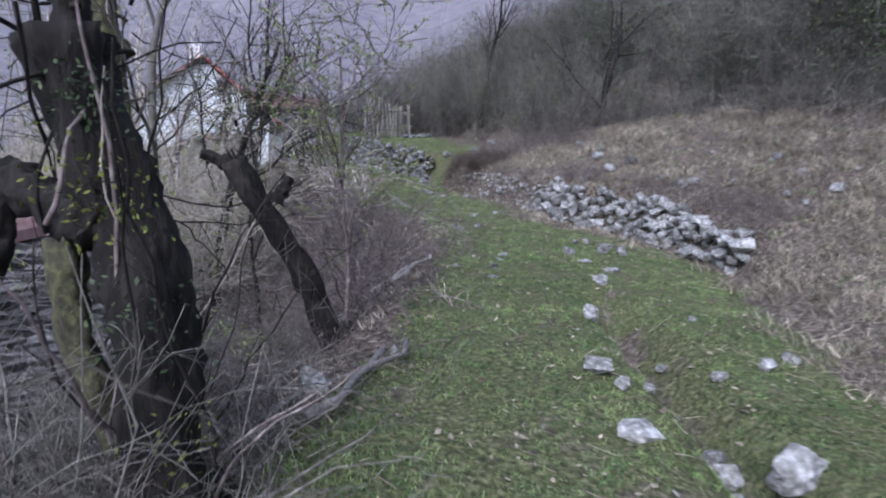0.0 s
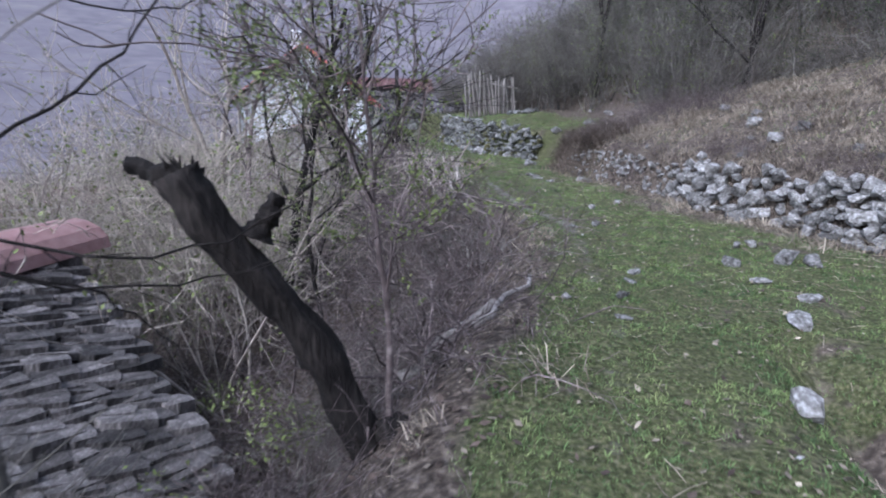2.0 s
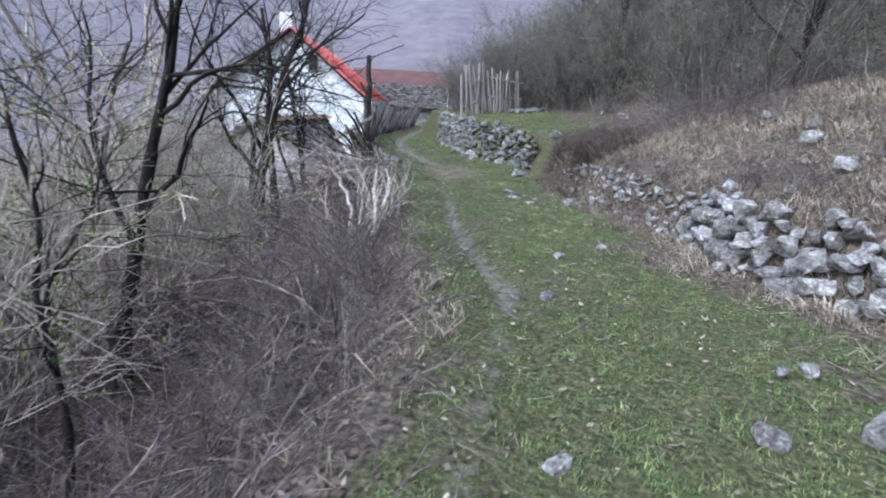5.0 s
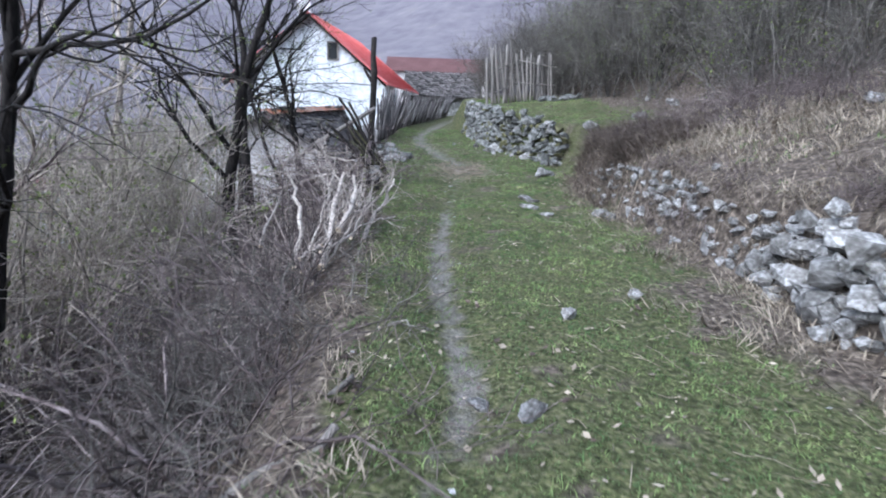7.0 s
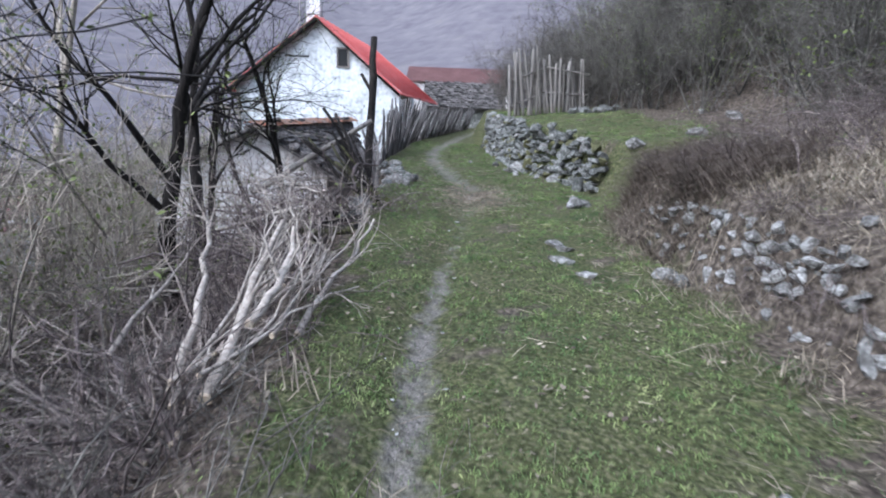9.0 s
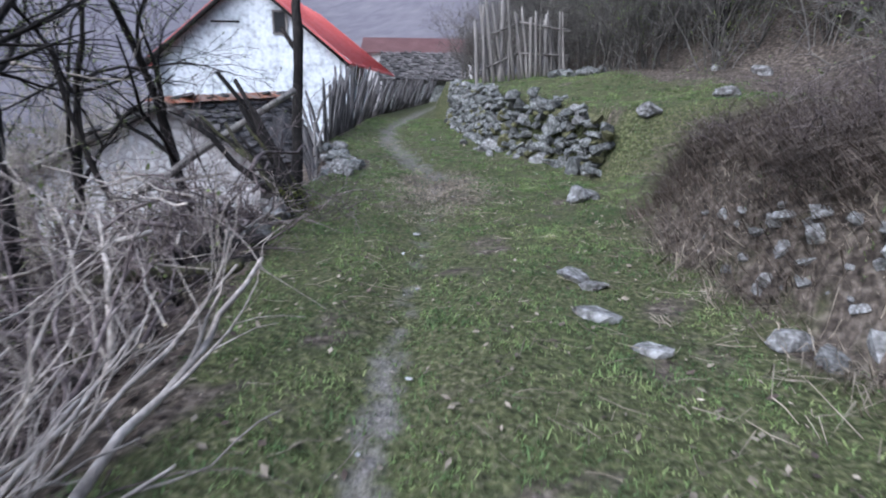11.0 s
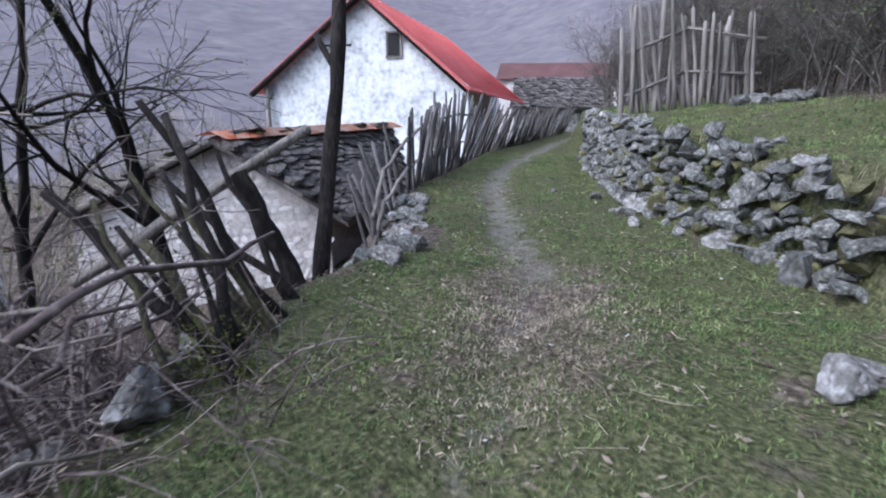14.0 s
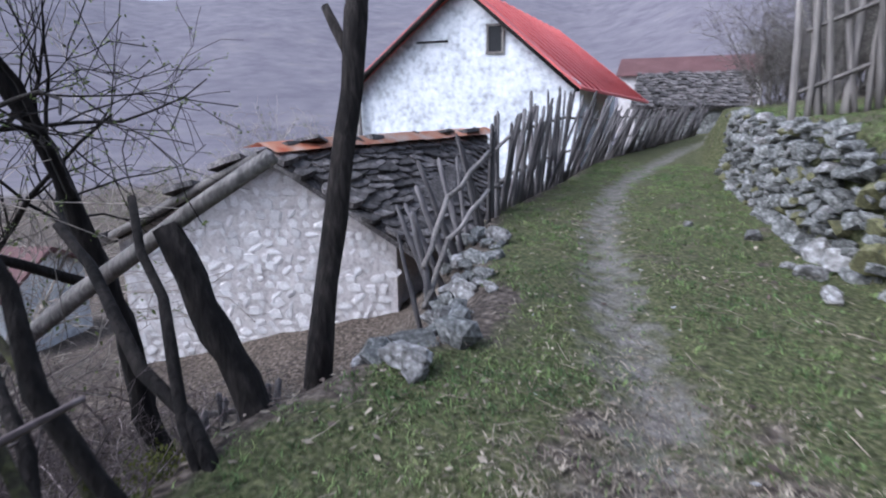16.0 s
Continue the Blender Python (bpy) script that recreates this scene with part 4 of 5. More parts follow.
for i in range(34):
    y = PRN.uniform(6, 19)
    x = float(lane_left(y)) - PRN.uniform(2.0, 6.5)
    plant("bramble", x, y, BRAMBLES[PRN.randrange(5)], PRN.uniform(0.8, 1.3), "tangled dry brown brambles on the slope below the lane", "bramble", "slope brambles")
# pale cut brushwood
for i in range(9):
    y = PRN.uniform(11.4, 14.0)
    x = float(lane_left(y)) - PRN.uniform(0.6, 1.6)
    brush(x, y, PRN.uniform(0.6, 0.9), "heap of pale cut branches on the brambles")
for i in range(10):
    y = PRN.uniform(11.6, 15.2)
    x = float(lane_left(y)) - PRN.uniform(1.0, 2.6)
    plant("bramble", x, y, PALEBRUSH[i % 3], PRN.uniform(0.5, 0.85), "tangle of thin pale dead stems behind the cut branches", "bramble", "pale tangles")


def cut_branch(base, tip, r, seed, sides=7, bark=M_CUT):
    """A sawn branch with its side shoots and a bare cut end."""
    rng = np.random.default_rng(seed)
    t = thing("cut_branch", base, "pale sawn branch thrown on the heap beside the lane", "branch", "sawn branches")
    v = np.array(tip, float) - np.array(base, float)
    length = float(np.linalg.norm(v))
    u = np.linspace(0, 1, 9)[:, None]
    P = v * u
    bow = np.cross(v / length, rng.normal(0, 1, 3))
    P = P + bow * np.sin(np.pi * u) * rng.uniform(-0.06, 0.06) * length
    P[1:-1] += rng.normal(0, 0.010 * length, (7, 3))
    R = r * np.linspace(1.0, 0.45, 9) * rng.uniform(0.88, 1.12, 9)
    child("shaft", mesh_np("shaft", *tubes(P[None], R[None], sides), bark, True), t)
    P1, R1 = forks(rng, P[None], R[None], 3, length * 0.36, 0.4, 0.4, 6, 0.16, -0.03, 0.7)
    P2, R2 = forks(rng, P1, R1, 3, length * 0.22, 0.25, 0.5, 4, 0.2, 0.0, 0.65)
    for i in range(len(P1)):
        child("side_shoot", mesh_np("side_shoot", *tubes(P1[i:i + 1], np.maximum(R1[i:i + 1], 0.004), 5), bark), t)
    tagged(child("twigwork", mesh_np("twigwork", *tubes(P2, np.maximum(R2, 0.0028), 3), bark), t), kind="stuff")
    d = Vector(P[1] - P[0]).normalized()
    bm = bmesh.new()
    bmesh.ops.create_cone(bm, cap_ends=True, segments=9, radius1=r * 1.02, radius2=r * 1.02, depth=0.02, matrix=d.to_track_quat("Z", "Y").to_matrix().to_4x4())
    part("cut_end", bm, M_CUTFACE, t, "bare pale sawn end")
    return t


frng = random.Random(77)
cut_branch((-1.74, 11.72, -0.06), (-2.25, 13.1, 0.62), 0.04, 700, 9)
cut_branch((-1.80, 12.16, 0.2), (-2.06, 12.98, 0.62), 0.032, 701, 8)
cut_branch((-2.1, 11.82, -0.15), (-3.05, 13.15, 0.56), 0.032, 702, 8)
cut_branch((-1.7, 12.5, 0.02), (-2.33, 14.7, 0.34), 0.026, 703)
for i in range(13):
    bx, by = -2.0 + frng.uniform(-0.35, 0.3), 12.0 + frng.uniform(-0.45, 0.5)
    cut_branch((bx, by, frng.uniform(-0.2, 0.12)), (bx + frng.uniform(-0.75, 0.1), by + frng.uniform(0.8, 2.0), frng.uniform(0.1, 0.62)), frng.uniform(0.009, 0.02), 710 + i)
for i in range(14):
    bx, by = -1.75 + frng.uniform(-0.6, 0.15), 11.3 + frng.uniform(-0.6, 0.3)
    cut_branch((bx, by, float(height(bx, by)) + 0.1), (bx + frng.uniform(-1.2, -0.3), by + frng.uniform(-0.5, 0.8), frng.uniform(-0.4, 0.35)), frng.uniform(0.008, 0.017), 740 + i, 6, M_TWIG)
for i in range(22):
    by = frng.uniform(13.2, 15.6)
    bx = float(lane_left(by)) - frng.uniform(0.15, 0.7)
    cut_branch((bx, by, float(height(bx, by)) + 0.12), (bx + frng.uniform(-1.2, -0.2), by + frng.uniform(-0.2, 1.2), frng.uniform(0.15, 0.75)), frng.uniform(0.007, 0.018), 770 + i, 6, (M_CUT, M_TWIG, M_TWIG)[i % 3])
for i in range(14):
    y = PRN.uniform(14.0, 16.9)
    x = float(lane_left(y)) - PRN.uniform(0.35, 1.2)
    brush(x, y, PRN.uniform(0.55, 0.85), "pale dry branches heaped beside the lane")
# shrubs on the slope below
for i in range(115):
    y = PRN.uniform(5, 34)
    x = float(lane_left(y)) - PRN.uniform(2.6, 14)
    if y > 17.3 and x > -17.5:
        continue
    w, l = PALESHRUBS[PRN.randrange(3)]
    plant("shrub", x, y, w, PRN.uniform(0.9, 1.6), "bare grey-brown shrub with a few young leaves", "shrub", "slope shrubs", l)
# brambles and thicket on the bank
for i in range(46):
    y = PRN.uniform(15.2, 18.0)
    x = float(lane_right(y)) + PRN.uniform(0.15, 3.2)
    plant("bramble", x, y, BRAMBLES[PRN.randrange(5)], PRN.uniform(0.3, 0.58), "dry brown brambles hanging over the bank", "bramble", "bank brambles")
for i in range(70):
    y = PRN.uniform(1, 17)
    e = PRN.uniform(0.9, 3.8) if i % 3 == 0 else PRN.uniform(4.6, 8.0)
    plant("bramble", float(lane_right(y)) + e, y, BRAMBLES[PRN.randrange(5)] if e < 4 else DARKBRAMBLES[PRN.randrange(3)], PRN.uniform(0.25, 0.4) if e < 4 else PRN.uniform(0.6, 1.1), "dry brown brambles at the top of the bank", "bramble", "bank brambles")
for i in range(240):
    y = PRN.uniform(-2, 42)
    terr = y > 17.5
    e = PRN.uniform(5.2, 16) if not terr else PRN.uniform(3.5, 13)
    if not terr:
        e += 0.8
    w, l = SHRUBS[PRN.randrange(5)]
    plant("shrub", float(lane_right(y)) + e, y, w, PRN.uniform(0.9, 1.6), "leafless brown shrub in the hillside thicket", "shrub", "hillside thicket", l)
IVY = [shrub_meshes(90 + i, 2.4, 8, 0, 0.35, M_THICKET) for i in range(2)]
IVYLEAF = []
for i in range(2):
    irng = np.random.default_rng(300 + i)
    c = irng.normal(0, 1, (500, 3)) * np.array([0.55, 0.55, 0.75]) + np.array([0, 0, 1.35])
    c = np.repeat(c, 5, 0) + irng.normal(0, 0.07, (2500, 3))
    IVYLEAF.append(mesh_np("foliage", *blades(irng, c, irng.uniform(0.02, 0.045, 2500)), M_IVY))
for i in range(60):
    y = PRN.uniform(3, 32)
    e = PRN.uniform(5.8, 13)
    plant("evergreen_shrub", float(lane_right(y)) + e, y, IVY[i % 2][0], PRN.uniform(0.9, 1.5), "dark green ivy-clad shrub in the hillside thicket", "shrub", "evergreen shrubs", IVYLEAF[i % 2])
for i in range(26):
    y = PRN.uniform(27.6, 40)
    plant("shrub", float(lane_right(y)) + PRN.uniform(1.2, 4.5), y, SHRUBS[PRN.randrange(5)][0], PRN.uniform(0.8, 1.3), "leafless brown shrub behind the paling fence", "shrub", "fence thicket")


def tree(x, y, way, tall, r, label, seed, limbs=7, leafy=0, trunk_mat=M_BARK, droop=-0.03, bend=0.10, low=0.35, z=None):
    rng = np.random.default_rng(seed)
    t = thing("tree", (x, y, (on_ground(x, y) if z is None else z) - 0.1), label, "tree", "lane trees")
    P, R = grow(rng, np.zeros((1, 3)), np.array([way], float), tall, np.array([r]), 26, bend * 0.65, droop, 0.3)
    R[:, 0] *= 1.35
    V, F = tubes(P, R, 12)
    mids = np.repeat(P[0], 12, 0)
    knob = 1 + 0.2 * np.sin(V[:, 2] * 9 + 2 * seed) * np.sin(V[:, 0] * 13 - V[:, 1] * 17 + 1) + 0.14 * np.sin(V[:, 2] * 17 + seed) * np.sin(V[:, 0] * 31 + V[:, 1] * 27) + rng.normal(0, 0.07, len(V))
    child("trunk", mesh_np("trunk", mids + (V - mids) * knob[:, None], F, trunk_mat), t)
    P1, R1 = forks(rng, P, R, limbs, tall * 0.5, low, 0.6, 8, 0.16, -0.05, 0.6)
    P2, R2 = forks(rng, P1, R1, 6, tall * 0.25, 0.25, 0.55, 6, 0.2, -0.02, 0.55)
    P3, R3 = forks(rng, P2, R2, 5, tall * 0.13, 0.2, 0.6, 4, 0.25, 0, 0.55)
    for q in (R1, R2, R3):
        np.maximum(q, 0.003, out=q)
    child("crown", mesh_np("crown", *joined([tubes(P1, R1, 5), tubes(P2, R2, 4), tubes(P3, R3, 3)]), trunk_mat), t, None, "bare dark twigs")
    if leafy:
        child("foliage", mesh_np("foliage", *leaves_on(rng, P3[rng.random(len(P3)) < 0.6], leafy * 2, 0.012), M_LEAF), t, None, "sparse yellow-green young leaves")
    return t


tree(-1.42, 3.15, (-0.16, -0.1, 1), 3.6, 0.04, "slim grey-barked tree leaning away from the lane", 12, 7, 1, M_THICKET, bend=0.1, low=0.4)
tree(-5.25, 14.85, (-0.3, 0.0, 1), 5.4, 0.12, "dark bare tree with several stems below the lane", 13, 8, 2)
tree(-5.2, 15.1, (0.04, 0.05, 1), 5.2, 0.105, "dark bare tree with several stems below the lane", 14, 7, 2)
tree(-4.2, 10.1, (0.1, 0.1, 1), 5.2, 0.10, "bare dark tree among the brambles", 15, 7, 2)
tree(-4.9, 10.6, (-0.3, 0.1, 1), 4.6, 0.08, "bare dark tree among the brambles", 16, 7, 2, M_TWIG)
tree(-6.4, 18.7, (0.02, 0.05, 1), 4.6, 0.10, "dark tree with spring buds in front of the hut", 17, 7, 3)
tree(-7.3, 17.6, (-0.2, 0.05, 1), 4.6, 0.08, "dark tree with spring buds in front of the hut", 18, 7, 3)
tree(-5.6, 17.0, (-0.35, 0.1, 1), 3.6, 0.06, "thin dark tree leaning over the brushwood", 19, 6, 3)
tree(-7.2, 12.6, (0.05, 0.1, 1), 5.4, 0.09, "bare tree on the slope with yellowish buds", 20, 7, 5, M_SHRUB)
tree(-9.5, 15.5, (0.05, 0.1, 1), 6.2, 0.11, "bare tree on the slope with yellowish buds", 21, 7, 5, M_SHRUB)
tree(-2.6, 8.0, (-0.1, 0.1, 1), 3.4, 0.04, "thin bare sapling among the brambles", 22, 6, 3)
tree(-0.8, 4.75, (0.02, -0.05, 1), 2.5, 0.022, "thin green-budded sapling beside the stump", 23, 12, 5, M_TWIG, low=0.35)
tree(1.2, 25.5, (0, 0.1, 1), 6.0, 0.11, "dark bare tree in the thicket above the terrace", 24, 8, 0)
tree(4.5, 19.0, (0.1, 0.1, 1), 6.0, 0.10, "dark bare tree in the thicket above the terrace", 25, 8, 2)


def gnarled(name, a, b, r, mat, parent, seed, tip=0.85, flare=0.25, rings=34, sides=16):
    """A knotty, ridged trunk from a to b with a rough broken end."""
    rng = np.random.default_rng(seed)
    a, b = np.array(a, float), np.array(b, float)
    u = np.linspace(0, 1, rings)
    ph = rng.uniform(0, 6.28, 6)
    span = np.linalg.norm(b - a)
    bend = np.stack([np.sin(5 * u + ph[0]), np.sin(6 * u + ph[1]), 0.4 * np.sin(4 * u + ph[2])], 1) * (0.028 * span * np.sin(np.pi * u))[:, None]
    P = a + (b - a) * u[:, None] + bend
    R = r * (1 - (1 - tip) * u) * (1 + flare * np.exp(-7 * u)) * (1 + 0.1 * np.sin(13 * u + ph[3]) + 0.07 * np.sin(29 * u + ph[4]))
    P, R = np.concatenate([P[:1], P, P[-1:]]), np.concatenate([[0.001], R, [0.001]])
    V, F = tubes(P[None], R[None], sides)
    mids = np.repeat(P, sides, 0)
    ang = np.tile(np.arange(sides) * 2 * np.pi / sides, rings + 2)
    k = np.repeat(np.arange(rings + 2) / rings, sides)
    ridge = 0.13 * np.sin(5 * ang + 7 * k + ph[5]) + 0.09 * np.sin(3 * ang - 16 * k) + 0.08 * np.sin(8 * ang + 31 * k) + rng.normal(0, 0.06, len(V))
    return child(name, mesh_np(name, mids + (V - mids) * (1 + ridge)[:, None], F, mat), parent)


# the broken leaning trunk
stump = thing("leaning_stump", (-0.86, 4.70, on_ground(-0.86, 4.7)), "dark broken tree trunk leaning out over the slope", "stump")
sz = 1.22 - on_ground(-0.86, 4.7)
gnarled("trunk", (0.08, 0.08, -0.25), (-0.76, -0.5, sz), 0.1, M_BARK, stump, 5, flare=0.7)
gnarled("broken_limb", (-0.7, -0.46, sz - 0.06), (-1.0, -0.5, sz + 0.03), 0.07, M_BARK, stump, 6, tip=0.45)
gnarled("broken_limb", (-0.5, -0.3, sz - 0.32), (-0.4, -0.24, sz - 0.12), 0.06, M_BARK, stump, 7, tip=0.6)
for i in range(9):
    srad = random.Random(900 + i)
    beam("splinter", (-0.74 + srad.uniform(-0.06, 0.06), -0.48 + srad.uniform(-0.05, 0.05), sz - 0.08), (-0.74 + srad.uniform(-0.09, 0.09), -0.48 + srad.uniform(-0.08, 0.08), sz + srad.uniform(0.02, 0.09)), 0.018, M_BARK, stump, 5, 3, 0.02, 0.15, seed=i)
gnarled("root", (0.02, 0.02, 0.12), (0.35, -0.25, -0.1), 0.07, M_BARK, stump, 9, tip=0.4)
beam("root", (0.05, 0.05, 0.1), (0.42, 0.3, 0.0), 0.08, M_BARK, stump, 8, 5, 0.05, 0.5, seed=8)

# poles and limbs of the brushwood heap by the hut
prng = random.Random(31)
for i in range(12):
    u = i / 13
    bx, by = -3.35 - 1.1 * u + prng.uniform(-0.1, 0.1), 16.9 + 1.5 * u + prng.uniform(-0.15, 0.15)
    z = on_ground(bx, by)
    length = prng.uniform(0.9, 1.7)
    el = math.radians(prng.uniform(22, 58))
    az = math.radians(prng.uniform(165, 205))
    p = thing("stake", (bx, by, z), "mossy dead pole leaning in the brushwood heap", "pole", "heap poles")
    beam("shaft", (0.05, 0, -0.08), (length * math.cos(el) * math.cos(az), length * math.cos(el) * math.sin(az), length * math.sin(el)), prng.uniform(0.024, 0.046), (M_MOSSWOOD, M_BARK, M_BARK)[i % 3], p, 7, 6, 0.03, 0.6, seed=i)
for i in range(60):
    bx, by = -3.0 - prng.uniform(0.1, 1.5), prng.uniform(14.4, 16.7)
    bx = min(bx, float(lane_left(by)) - 0.15)
    z = on_ground(bx, by) + prng.uniform(0.12, 0.75)
    length = prng.uniform(0.8, 1.8)
    az = math.radians(prng.uniform(100, 260))
    p = thing("branch", (bx, by, z), "pale dry branch thrown on the heap", "branch", "heap branches")
    beam("shaft", (0, 0, 0), (length * math.cos(az), length * math.sin(az), prng.uniform(-0.3, 0.25)), prng.uniform(0.007, 0.024), (M_TWIG, M_TWIG, M_CUT)[i % 3], p, 6, 6, 0.07, 0.5, seed=50 + i)
# fallen limbs at the lane's edge
for a, b, r in [((-0.62, 2.6), (-0.2, 3.75), 0.03), ((-1.2, 2.45), (-0.35, 3.55), 0.035), ((-0.5, 5.9), (-0.15, 6.9), 0.03), ((-1.1, 6.0), (-0.4, 6.3), 0.06), ((-0.9, 9.0), (-0.2, 9.3), 0.035), ((-1.2, 9.1), (-0.35, 9.75), 0.025)]:
    p = thing("fallen_branch", (a[0], a[1], on_ground(*a) + r + 0.06), "pale fallen branch lying along the lane's edge", "branch", "fallen branches")
    beam("shaft", (0, 0, 0), (b[0] - a[0], b[1] - a[1], on_ground(*b) - on_ground(*a)), r, M_GREYWOOD, p, 7, 6, 0.04, 0.6, seed=int(100 * r))


# ---- grass ----
def tuft_blades(n, per, radius, xlo, xhi, ylo, yhi, keep, long, lean, mat, name, label, seed, width=0.0035, downhill=0.0):
    """n tufts of blades, scattered where keep lets them stand."""
    rng = np.random.default_rng(seed)
    x, y = rng.uniform(xlo, xhi, n), rng.uniform(ylo, yhi, n)
    ok = rng.random(n) < keep(x, y)
    x, y = x[ok], y[ok]
    big = rng.uniform(0.45, 1.35, len(x)) ** 1.5
    a0 = rng.uniform(0, 2 * np.pi, len(x))
    x, y, big, a0 = (np.repeat(v, per) for v in (x, y, big, a0))
    n = len(x)
    x, y = x + rng.normal(0, radius, n) * big, y + rng.normal(0, radius, n) * big
    z = height(x, y)
    h = rng.uniform(long[0], long[1], n) * big
    a, b = rng.uniform(0, 2 * np.pi, n), a0 + rng.normal(0, 1.1, n)
    ln = h * rng.uniform(0.2, lean, n)
    w = width * rng.uniform(0.7, 1.5, n)
    base = np.stack([x, y, z - 0.005], 1)
    side = np.stack([np.cos(a) * w, np.sin(a) * w, 0 * w], 1)
    out = np.stack([np.cos(b) * ln - downhill * h, np.sin(b) * ln, 0 * h], 1)
    mid = base + out * 0.4 + np.stack([0 * h, 0 * h, h * 0.6], 1)
    tip = base + out + np.stack([0 * h, 0 * h, h * np.clip(1 - 0.35 * ln / h - 0.4 * downhill, 0.1, 1)], 1)
    V = np.stack([base - side, base + side, mid + side * 0.7, tip, mid - side * 0.7], 1).reshape(-1, 3)
    o = np.arange(n)[:, None] * 5
    F = np.concatenate([o + np.array([[0, 1, 2]]), o + np.array([[0, 2, 4]]), o + np.array([[4, 2, 3]])], 0)
    return tagged(new(name, mesh_np(name, V, F, mat)), label, "grass", kind="stuff")


def green_keep(x, y):
    return np.clip(1 - 1.15 * brown_of(x, y), 0.03, 1) * np.clip(1 - 1.25 * bare_of(x, y), 0, 1) * np.clip(0.7 + 0.8 * bumps(x * 2, y * 2), 0.18, 1) * ((x > lane_left(y) - 0.5))


def straw_keep(x, y):
    dl, dr = lane_left(y) - x, x - lane_right(y)
    edge = np.maximum(np.exp(-((dl - 0.1) / 0.3) ** 2) * 0.2, np.exp(-((y - 11.3) / 2.2) ** 2) * smooth(-1.3, -0.3, dr) * 0.6)
    bank = smooth(-0.6, 0.4, dr) * (1 - smooth(16.8, 18.2, y)) * (1 - smooth(5, 7, dr))
    return np.clip(np.maximum(edge, bank) , 0, 1) * np.clip(0.6 + 0.8 * bumps(x * 0.8, y * 0.8) + 0.5 * smooth(14.8, 15.6, y), 0.12, 1) * (dl < 1.0)


tuft_blades(19000, 13, 0.032, -1.5, 4.5, 0.3, 10, green_keep, (0.012, 0.042), 1.6, M_GRASS, "grass", "short mossy green grass of the lane", 1, 0.003)
tuft_blades(23000, 13, 0.032, -5.5, 2.8, 10, 20, green_keep, (0.012, 0.042), 1.6, M_GRASS, "grass", "short mossy green grass of the lane", 2, 0.003)
tuft_blades(17000, 12, 0.04, -9, 3.5, 19, 31, green_keep, (0.018, 0.05), 1.5, M_GRASS, "grass", "green grass of the upper lane and terrace", 3, 0.004)
tuft_blades(11000, 22, 0.07, -1.5, 10, 0.3, 18.5, straw_keep, (0.06, 0.2), 2.2, M_STRAW, "dry_grass", "dry straw-coloured tussocks on the bank and edges", 4, 0.004, 0.35)
tuft_blades(2000, 30, 0.09, -0.4, 3.6, 15.6, 18.2, lambda x, y: smooth(0.0, 0.25, x - lane_right(y)) * (1 - smooth(0.7, 1.6, x - lane_right(y))), (0.08, 0.28), 1.4, M_ROOT, "dry_grass", "brown roots and dry grass hanging over the cut bank", 5, 0.0035, 1.0)
tuft_blades(1500, 12, 0.05, -0.5, 7, 1, 17, lambda x, y: smooth(0.2, 0.8, x - lane_right(y)) * 0.6, (0.03, 0.09), 1.5, M_GRASS, "grass", "green grass tufts on the brown bank", 6, 0.005)


# ---- litter, hanging stems and small things ----
def litter(n, box, keep, size, mat, name, label, seed):
    rng = np.random.default_rng(seed)
    x, y = rng.uniform(box[0], box[1], n), rng.uniform(box[2], box[3], n)
    ok = rng.random(n) < keep(x, y)
    x, y = x[ok], y[ok]
    pts = np.stack([x, y, height(x, y) + 0.012 + rng.uniform(0, 0.02, len(x))], 1)
    a = rng.uniform(0, 2 * np.pi, len(x))
    s = rng.uniform(size[0], size[1], len(x))
    A = np.stack([np.cos(a), np.sin(a), rng.normal(0, 0.25, len(x))], 1) * s[:, None]
    B = np.stack([-np.sin(a), np.cos(a), rng.normal(0, 0.25, len(x))], 1) * (s * rng.uniform(0.35, 0.8, len(x)))[:, None]
    V = np.stack([pts - A, pts - B * 0.8, pts + A, pts + B], 1).reshape(-1, 3)
    return tagged(new(name, mesh_np(name, V, np.arange(len(V)).reshape(-1, 4), mat)), label, "litter", kind="stuff")


def lane_only(x, y):
    dl, dr = lane_left(y) - x, x - lane_right(y)
    return (dl < 0.4) * (dr < 0.6) * np.clip(0.35 + 0.7 * bumps(x * 1.7 + 3, y * 1.7), 0.05, 1)


def stalks(n, box, keep, size, mat, name, label, seed):
    """Thin dry stalks lying flat in the grass."""
    rng = np.random.default_rng(seed)
    x, y = rng.uniform(box[0], box[1], n), rng.uniform(box[2], box[3], n)
    ok = rng.random(n) < keep(x, y)
    x, y = x[ok], y[ok]
    k = len(x)
    a, s = rng.uniform(0, 2 * np.pi, k), rng.uniform(size[0], size[1], k)
    dx, dy = np.cos(a) * s, np.sin(a) * s
    P = np.stack([np.stack([x + dx * v, y + dy * v, height(x + dx * v, y + dy * v) + 0.03 + rng.uniform(0, 0.03, k)], 1) for v in (-0.5, 0.0, 0.5)], 1)
    R = (rng.uniform(0.0016, 0.0035, k))[:, None] * np.array([1.0, 0.9, 0.6])
    return tagged(new(name, mesh_np(name, *tubes(P, R, 3), mat)), label, "litter", kind="stuff")


def dry_side(x, y):
    dl, dr = lane_left(y) - x, x - lane_right(y)
    return (dl < 0.3) * (dr < 0.5) * np.clip(0.18 + 1.0 * smooth(-1.9, -0.3, dr) * np.exp(-((y - 11.5) / 3.2) ** 2) + 0.45 * smooth(0.0, 0.5, bumps(x * 1.1 + 2, y * 1.1)), 0, 1)


